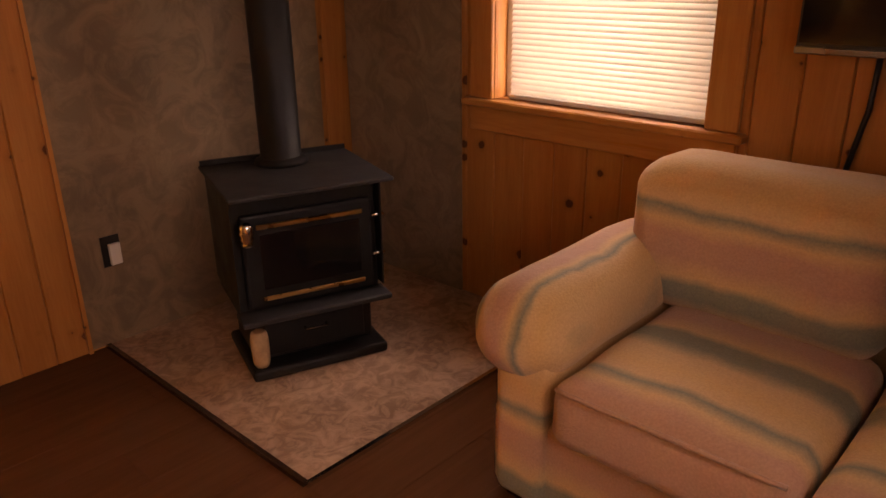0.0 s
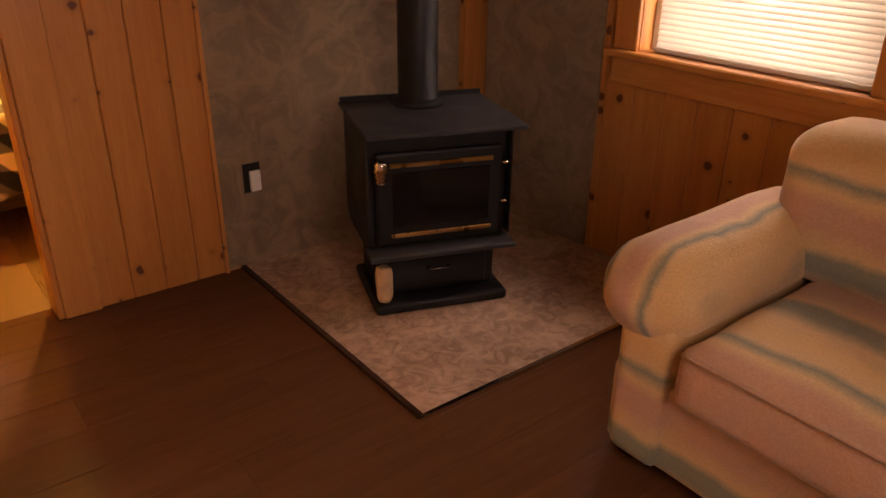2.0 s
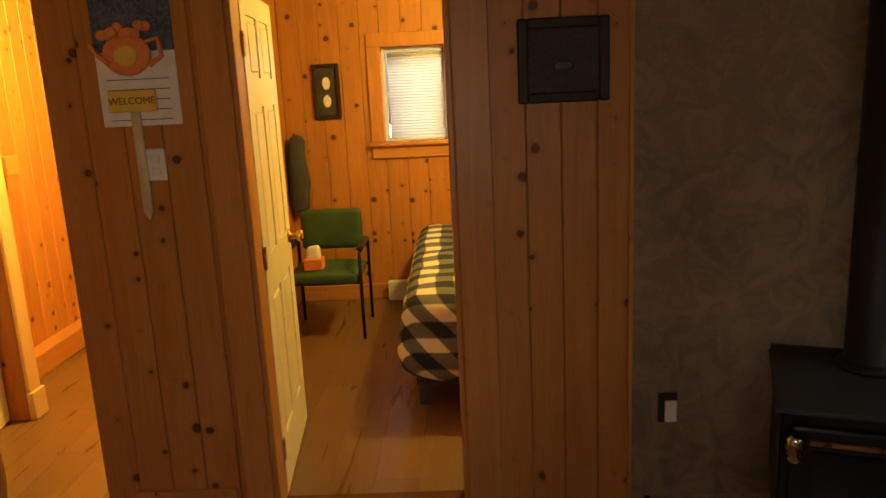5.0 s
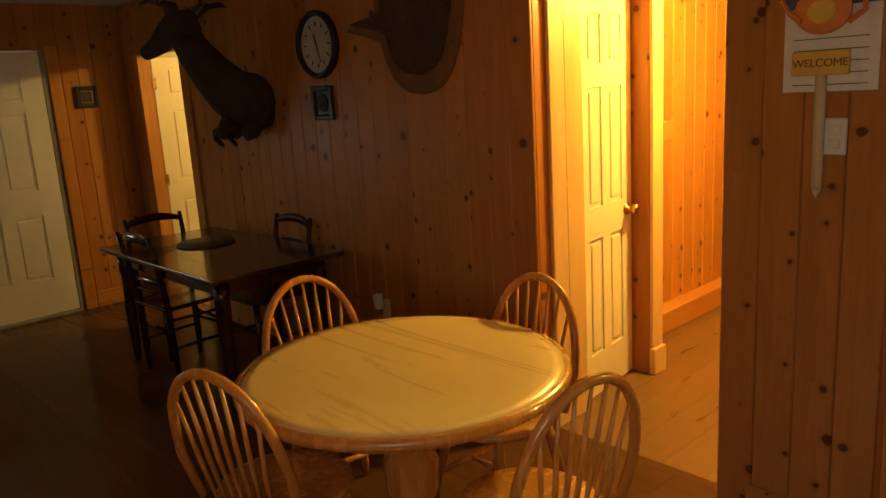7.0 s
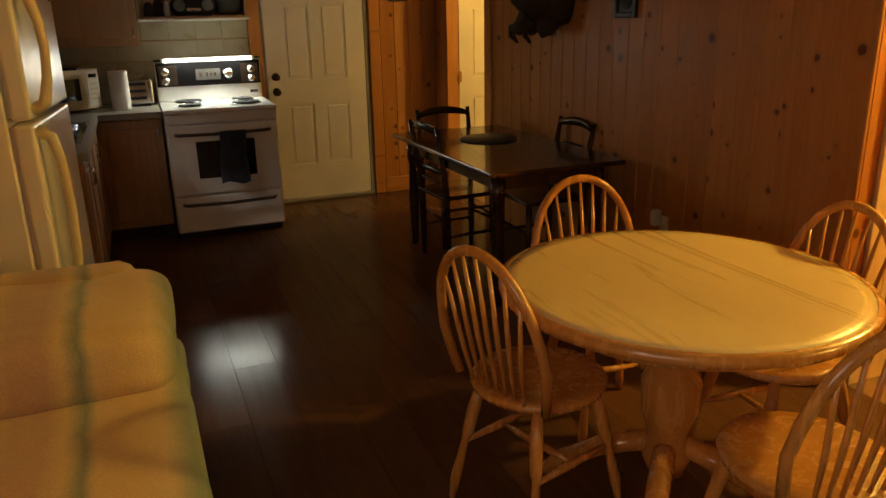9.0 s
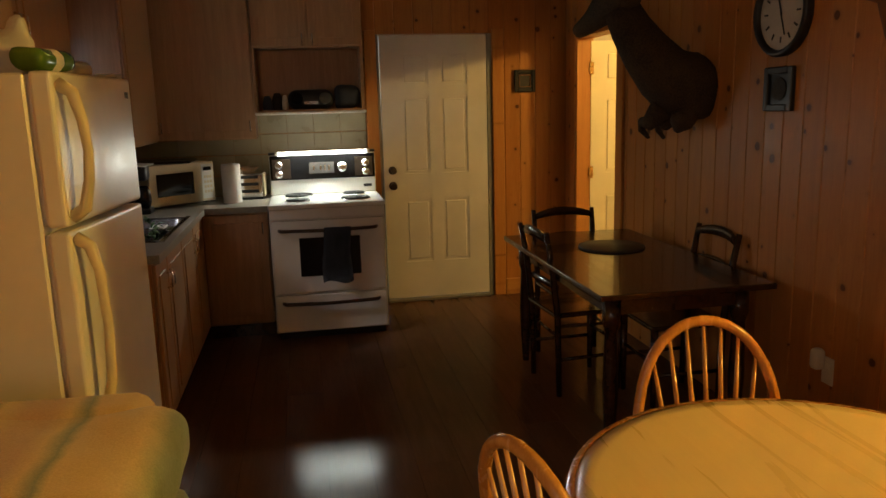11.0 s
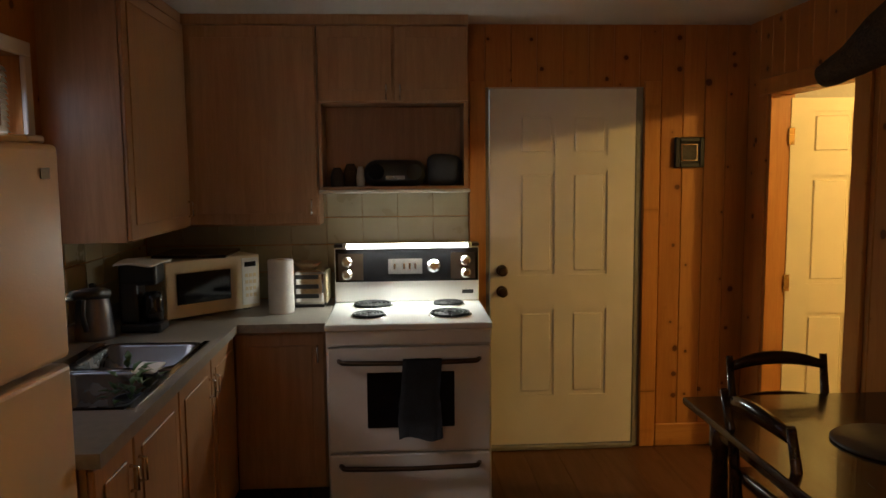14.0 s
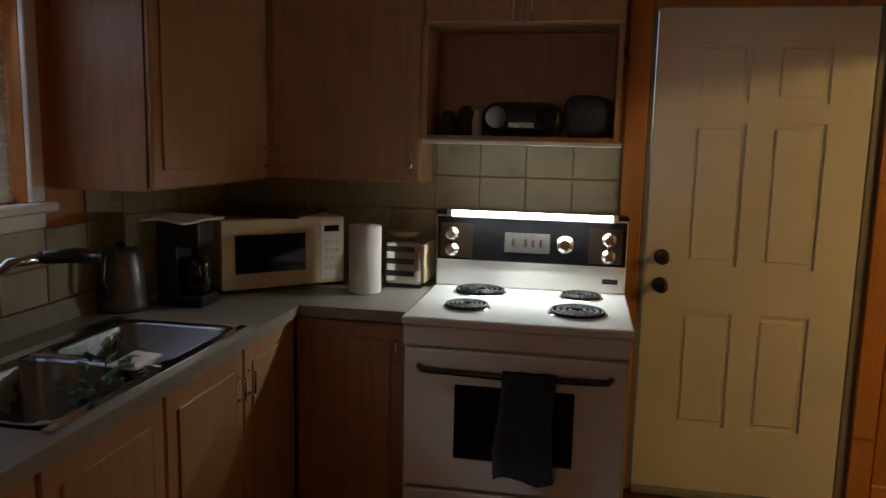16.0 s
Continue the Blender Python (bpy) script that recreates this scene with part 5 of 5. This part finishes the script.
# fridge, doors face +y
fg = thing("refrigerator", pose(2.363, -0.203, 0, 0, 0, -5), "almond top-freezer refrigerator with curved cream handles", "refrigerator")
part("cabinet_shell", b_(0.0, 0.81, -0.655, -0.235, 0.03, 1.675, bevel=0.008), fridge_white, fg)
part("base_grille", b_(0.02, 0.79, -0.64, -0.25, 0.0, 0.03), black_plastic, fg)
for z0, z1, nm in ((0.06, 1.155, "lower_door"), (1.17, 1.68, "freezer_door")):
    d = part(nm, b_(0.0, 0.81, -0.222, -0.15, z0, z1, bevel=0.014, seg=3), fridge_white, fg)
    part("door_seal", b_(0.015, 0.795, -0.234, -0.223, z0 + 0.01, z1 - 0.01), white_plastic, d)
    a, b = (0.50, 1.13) if nm == "lower_door" else (1.20, 1.64)
    part("handle", tube(bmesh.new(), [(0.765, -0.15, a), (0.765, -0.105, a + 0.03), (0.76, -0.085, a + 0.12), (0.755, -0.078, (a + b) / 2), (0.76, -0.085, b - 0.12), (0.765, -0.105, b - 0.03), (0.765, -0.15, b)], [0.024, 0.022, 0.018, 0.017, 0.018, 0.022, 0.024], 12), fridge_handle, d, "curved cream plastic handle")
part("badge", b_(0.05, 0.085, -0.15, -0.147, 1.60, 1.625), steel, fg)
part("hinge_cover", b_(0.02, 0.09, -0.26, -0.17, 1.682, 1.70, bevel=0.004), white_plastic, fg)
ts = bmesh.new()
cushion(ts, 2.88, 3.04, -0.66, -0.52, 1.70, 1.80, 0.05, 0.03, 12, 0.05)
for v in ts.verts:
    lift = max(0.0, (v.co.z - 1.76) / 0.04)
    v.co.z += 0.07 * lift * abs(noise.noise(v.co * 14.0))
    v.co.x -= 0.03 * lift
solid("crumpled_tissue", ts, paper, "crumpled white tissue on the fridge", "tissue")
gp = thing("snack_packet", pose(2.97, -0.50, 1.69, 0, 0, -8), "green and white plastic packet lying on the fridge", "packet")
part("wrapper", cushion(bmesh.new(), -0.15, 0.12, -0.06, 0.06, 0.0, 0.065, 0.03, 0.01, 9, 0.014), glass_green, gp)
part("label_band", cushion(bmesh.new(), -0.06, 0.03, -0.063, 0.063, -0.002, 0.068, 0.03, 0.01, 9, 0.014), paper, gp, "white label band")
tb3 = solid("plastic_packet", cushion(bmesh.new(), 2.58, 2.74, -0.60, -0.45, 1.676, 1.735, 0.02, 0.01, 8, 0.03), white_plastic, "crumpled clear plastic packet on the fridge", "packet")
gl = solid("dark_glove", cushion(bmesh.new(), 2.42, 2.57, -0.62, -0.50, 1.676, 1.698, 0.01, 0.006, 8, 0.01), dark_cloth, "flat dark oven mitt on the fridge", "mitt")

# ceiling fan
fan = thing("ceiling_fan", pose(2.97, 0.745, CZ), "ceiling fan with dark brown blades and frosted bell shades, off", "ceiling fan")
part("canopy", lathe(bmesh.new(), [(0.0, 0.0), (0.08, 0.0), (0.085, -0.03), (0.05, -0.045), (0.0, -0.045)], seg=28), bronze, fan)
mo = part("motor", lathe(bmesh.new(), [(0.0, -0.045), (0.08, -0.05), (0.11, -0.075), (0.11, -0.12), (0.07, -0.15), (0.0, -0.155)], seg=32), bronze, fan)
for i in range(5):
    bl = part("blade", ring_skin(bmesh.new(), [[(x, -w, z), (x, w, z + 0.016), (x, w, z + 0.022), (x, -w, z + 0.006)] for x, w, z in ((0.14, 0.05, -0.118), (0.22, 0.058, -0.118), (0.46, 0.07, -0.118), (0.53, 0.066, -0.118), (0.545, 0.05, -0.118))]), dark_wood, fan, "dark brown fan blade")
    bl.matrix_basis = pose(0, 0, 0, 0, 0, 197 + 72 * i)
    part("blade_iron", b_(0.09, 0.2, -0.015, 0.015, -0.006, 0.0), bronze, bl).matrix_basis = pose(0, 0, -0.118)
for i in range(3):
    sh = part("lamp_shade", lathe(bmesh.new(), [(0.02, 0.0), (0.028, -0.02), (0.045, -0.06), (0.062, -0.10), (0.058, -0.10), (0.041, -0.06), (0.022, -0.02)], seg=22), frost, fan, "unlit frosted bell glass shade")
    sh.matrix_basis = pose(0, 0, -0.15) @ pose(0, 0, 0, 0, 0, 85 + 120 * i) @ pose(0.05, 0, 0, 0, -62, 0)
part("pull_chain", tube(bmesh.new(), [(0.03, 0, -0.15), (0.03, 0.0, -0.33)], 0.002, 6), brass, fan)


def ceiling_lamp(x, y, label):
    c = thing("ceiling_lamp", pose(x, y, CZ), label, "ceiling lamp", "lit ceiling lamps")
    part("base", lathe(bmesh.new(), [(0.0, 0.0), (0.12, 0.0), (0.12, -0.02), (0.0, -0.02)], seg=28), brass, c)
    part("shade", lathe(bmesh.new(), [(0.11, -0.021), (0.105, -0.05), (0.075, -0.085), (0.0, -0.10)], seg=28), bulb_glow, c, "lit glass bowl")


ceiling_lamp(4.93, 3.75, "lit glass bowl ceiling lamp in the hallway")
ceiling_lamp(1.4, 3.55, "lit glass bowl ceiling lamp in the bathroom")
ceiling_lamp(7.1, 4.0, "lit glass bowl ceiling lamp in the bedroom")

# ---- bedroom ----
bd = thing("bed", pose(6.27, 3.25, 0), "bed with a black and white plaid blanket hanging down", "bed")
part("bed_frame", b_(0.06, 1.5, 0.10, 2.05, 0.12, 0.28), dark_wood, bd)
part("mattress", cushion(bmesh.new(), 0.04, 1.52, 0.06, 2.10, 0.28, 0.54, 0.06), paper, bd)
bk = bmesh.new()
cushion(bk, 0.0, 1.56, 0.0, 2.0, 0.24, 0.60, 0.09, 0.02, 16, 0.02)
for v in bk.verts:
    if v.co.z < 0.42:
        v.co.x += -0.02 * math.sin(v.co.y * 11)
        v.co.y += -0.03 * math.sin(v.co.x * 9) - 0.05
        v.co.z -= 0.06 * (0.5 + 0.5 * math.sin(v.co.y * 5 + v.co.x * 7))
part("blanket", bk, plaid_mat, bd, "black and white plaid blanket")
for x in (0.1, 1.45):
    for y in (0.15, 2.0):
        part("leg", b_(x - 0.03, x + 0.03, y - 0.03, y + 0.03, 0, 0.12), dark_wood, bd)
gc = thing("green_chair", pose(5.68, 4.64, 0), "green vinyl office armchair with dark metal legs", "chair")
part("seat", cushion(bmesh.new(), -0.235, 0.235, -0.20, 0.24, 0.37, 0.45, 0.03, 0.015, 7), green_vinyl, gc)
part("backrest", cushion(bmesh.new(), -0.215, 0.215, 0.24, 0.31, 0.52, 0.80, 0.03, 0, 7), green_vinyl, gc)
for x in (-0.245, 0.245):
    part("leg_frame", tube(bmesh.new(), [(x, -0.19, 0), (x, -0.19, 0.56), (x, -0.16, 0.58), (x, 0.26, 0.58), (x, 0.28, 0.56), (x, 0.28, 0)], 0.011, 8), black_iron, gc)
    part("armrest", b_(x - 0.022, x + 0.022, -0.17, 0.2, 0.59, 0.615, bevel=0.006), black_plastic, gc)
part("cross_bar", tube(bmesh.new(), [(-0.245, 0.28, 0.40), (0.245, 0.28, 0.40)], 0.01, 8), black_iron, gc)
part("cross_bar", tube(bmesh.new(), [(-0.245, -0.1, 0.36), (0.245, -0.1, 0.36)], 0.01, 8), black_iron, gc)
tx = thing("tissue_box", pose(5.61, 4.56, 0.464), "brown tissue box with a white tissue on the green chair", "tissue box")
part("carton", b_(-0.06, 0.06, -0.06, 0.06, 0, 0.07, bevel=0.002), orange_paint, tx)
part("tissue", cushion(bmesh.new(), -0.04, 0.04, -0.03, 0.03, 0.07, 0.15, 0.02, 0, 6, 0.03), paper, tx)
ht = thing("floor_heater_end", pose(6.10, 5.34, 0), "white end cap of a baseboard heater", "heater")
part("end_cap", b_(-0.09, 0.09, -0.03, 0.035, 0.0, 0.15, bevel=0.006), white_plastic, ht)
ja = solid("hanging_jacket", cushion(bmesh.new(), 5.33, 5.46, 5.24, 5.38, 0.72, 1.30, 0.06, 0, 8, 0.02), dark_cloth, "dark jacket hanging on the bedroom wall", "jacket")
hs = thing("wall_shelf", pose(3.9, 4.05, 1.22), "small pine corner shelf on the hallway wall", "shelf")
part("shelf_board", b_(0.0, 0.11, -0.06, 0.06, 0.0, 0.11, bevel=0.004), pine_deep, hs)
part("thermostat", b_(0.0, 0.03, -0.035, 0.035, 0.16, 0.26, bevel=0.004), art_grey, hs)

# ---- planks and tiles, piece by piece ----
_cache = {}


def plank_mesh(w, h):
    key = (round(w, 3), round(h, 3))
    if key not in _cache:
        c, d = 0.005, 0.0155
        bm = bmesh.new()
        prof = [(0.0005, d), (0.0005, c), (c, 0.0), (w - c, 0.0), (w - 0.0005, c), (w - 0.0005, d)]
        ring_skin(bm, [[(x, y, z) for x, y in prof] for z in (0.0, h)])
        for f in bm.faces:
            f.smooth = False
        _cache[key] = mesh_of("plank", bm, pine)
    return _cache[key]


def plank_wall(parent, m, spans, width=0.138):
    """Upright boards over spans (u0, u1, z0, z1); local y runs into the wall."""
    for u0, u1, z0, z1 in spans:
        n = max(1, round((u1 - u0) / width))
        w = (u1 - u0) / n
        me = plank_mesh(w, z1 - z0)
        for i in range(n):
            ob = new("plank", me)
            ob.parent = parent
            ob.matrix_basis = m @ pose(u0 + i * w, 0, z0)


plank_wall(wall_north, pose(0, NY, 0), [(0.0, 0.26, 0, CZ), (0.26, 1.04, 2.0, CZ), (1.04, 4.29, 0, CZ), (5.14, 5.81, 0, CZ), (5.81, 6.58, 2.03, CZ), (6.58, 7.21, 0, CZ), (7.21, 8.575, 0, CZ)])
plank_wall(wall_west, pose(0, 0, 0, 0, 0, 90), [(-0.95, 0.93, 0, CZ), (0.93, 1.80, 2.07, CZ), (1.80, 2.425, 0, CZ)])
plank_wall(wall_east, pose(EX, 2.425, 0, 0, 0, -90), [(0.0, 0.88, 0, CZ), (0.88, 1.75, 0, 0.885), (0.88, 1.75, 1.91, CZ), (1.75, 3.375, 0, CZ)])
plank_wall(wall_hall, pose(4.29, 0, 0, 0, 0, 90), [(2.441, 2.765, 0, CZ), (2.765, 3.36, 2.03, CZ), (3.36, 3.46, 0, CZ)])
plank_wall(wall_hall, pose(3.9, 0, 0, 0, 0, 90), [(3.46, 5.40, 0, CZ)])
plank_wall(wall_bedroom, pose(0, 5.40, 0), [(3.9, 5.14, 0, CZ), (5.31, 6.05, 0, CZ), (6.05, 6.52, 0, 1.21), (6.05, 6.52, 1.90, CZ), (6.52, 7.95, 0, CZ)])
plank_wall(wall_bedroom, pose(5.14, 5.40, 0, 0, 0, -90), [(0.0, 2.959, 0, CZ)])


def floor_planks(parent, mat, x0, x1, y0, y1, wide, long, along_x=True):
    """Laminate boards laid in staggered rows with a fine joint."""
    seen = {}
    a0, a1, b0, b1 = (x0, x1, y0, y1) if along_x else (y0, y1, x0, x1)
    rows_n = math.ceil((b1 - b0) / wide)
    for r in range(rows_n):
        lo, hi = b0 + r * wide, min(b1, b0 + (r + 1) * wide)
        s = a0 - (r * 0.41 % 1.0) * long
        while s < a1:
            e0, e1 = max(a0, s), min(a1, s + long)
            s += long
            if e1 - e0 < 0.02 or hi - lo < 0.01:
                continue
            key = (round(e1 - e0, 3), round(hi - lo, 3))
            if key not in seen:
                w, d = (e1 - e0, hi - lo) if along_x else (hi - lo, e1 - e0)
                bm = bmesh.new()
                g = 0.0007
                ring_skin(bm, [[(0.0004, 0.0004, -0.008), (w - 0.0004, 0.0004, -0.008), (w - 0.0004, d - 0.0004, -0.008), (0.0004, d - 0.0004, -0.008)], [(0.0004, 0.0004, -g), (w - 0.0004, 0.0004, -g), (w - 0.0004, d - 0.0004, -g), (0.0004, d - 0.0004, -g)], [(g, g, 0), (w - g, g, 0), (w - g, d - g, 0), (g, d - g, 0)]])
                for f in bm.faces:
                    f.smooth = False
                seen[key] = mesh_of("floor_plank", bm, mat)
            ob = new("floor_plank", seen[key])
            ob.parent = parent
            ob.matrix_basis = pose(e0, lo, 0) if along_x else pose(lo, e0, 0)


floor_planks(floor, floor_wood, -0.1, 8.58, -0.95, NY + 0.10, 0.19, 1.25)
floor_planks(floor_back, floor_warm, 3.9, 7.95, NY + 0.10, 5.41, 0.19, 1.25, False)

tiles = tagged(thing("wall_tiles", pose(0, 0, 0), "beige glazed tiles behind the range and worktop", "tiles"), kind="structure")
tm = mesh_of("tile", box(bmesh.new(), 0.0015, 0.010, 0.002, 0.198, 0.002, 0.148, bevel=0.003), tile_mat)
for i in range(9):
    for j in range(4):
        ob = new("tile", tm)
        ob.parent = tiles
        ob.matrix_basis = pose(0.0, -0.94 + i * 0.197, 0.912 + j * 0.15)
tm2 = mesh_of("tile", box(bmesh.new(), 0.002, 0.198, 0.0015, 0.010, 0.002, 0.118, bevel=0.003), tile_mat)
for i in range(12):
    for j in range(3):
        if 0.3 + i * 0.2 < 1.2 or j < 2:
            ob = new("tile", tm2)
            ob.parent = tiles
            ob.matrix_basis = pose(0.012 + i * 0.2, SY, 0.981 + j * 0.12)
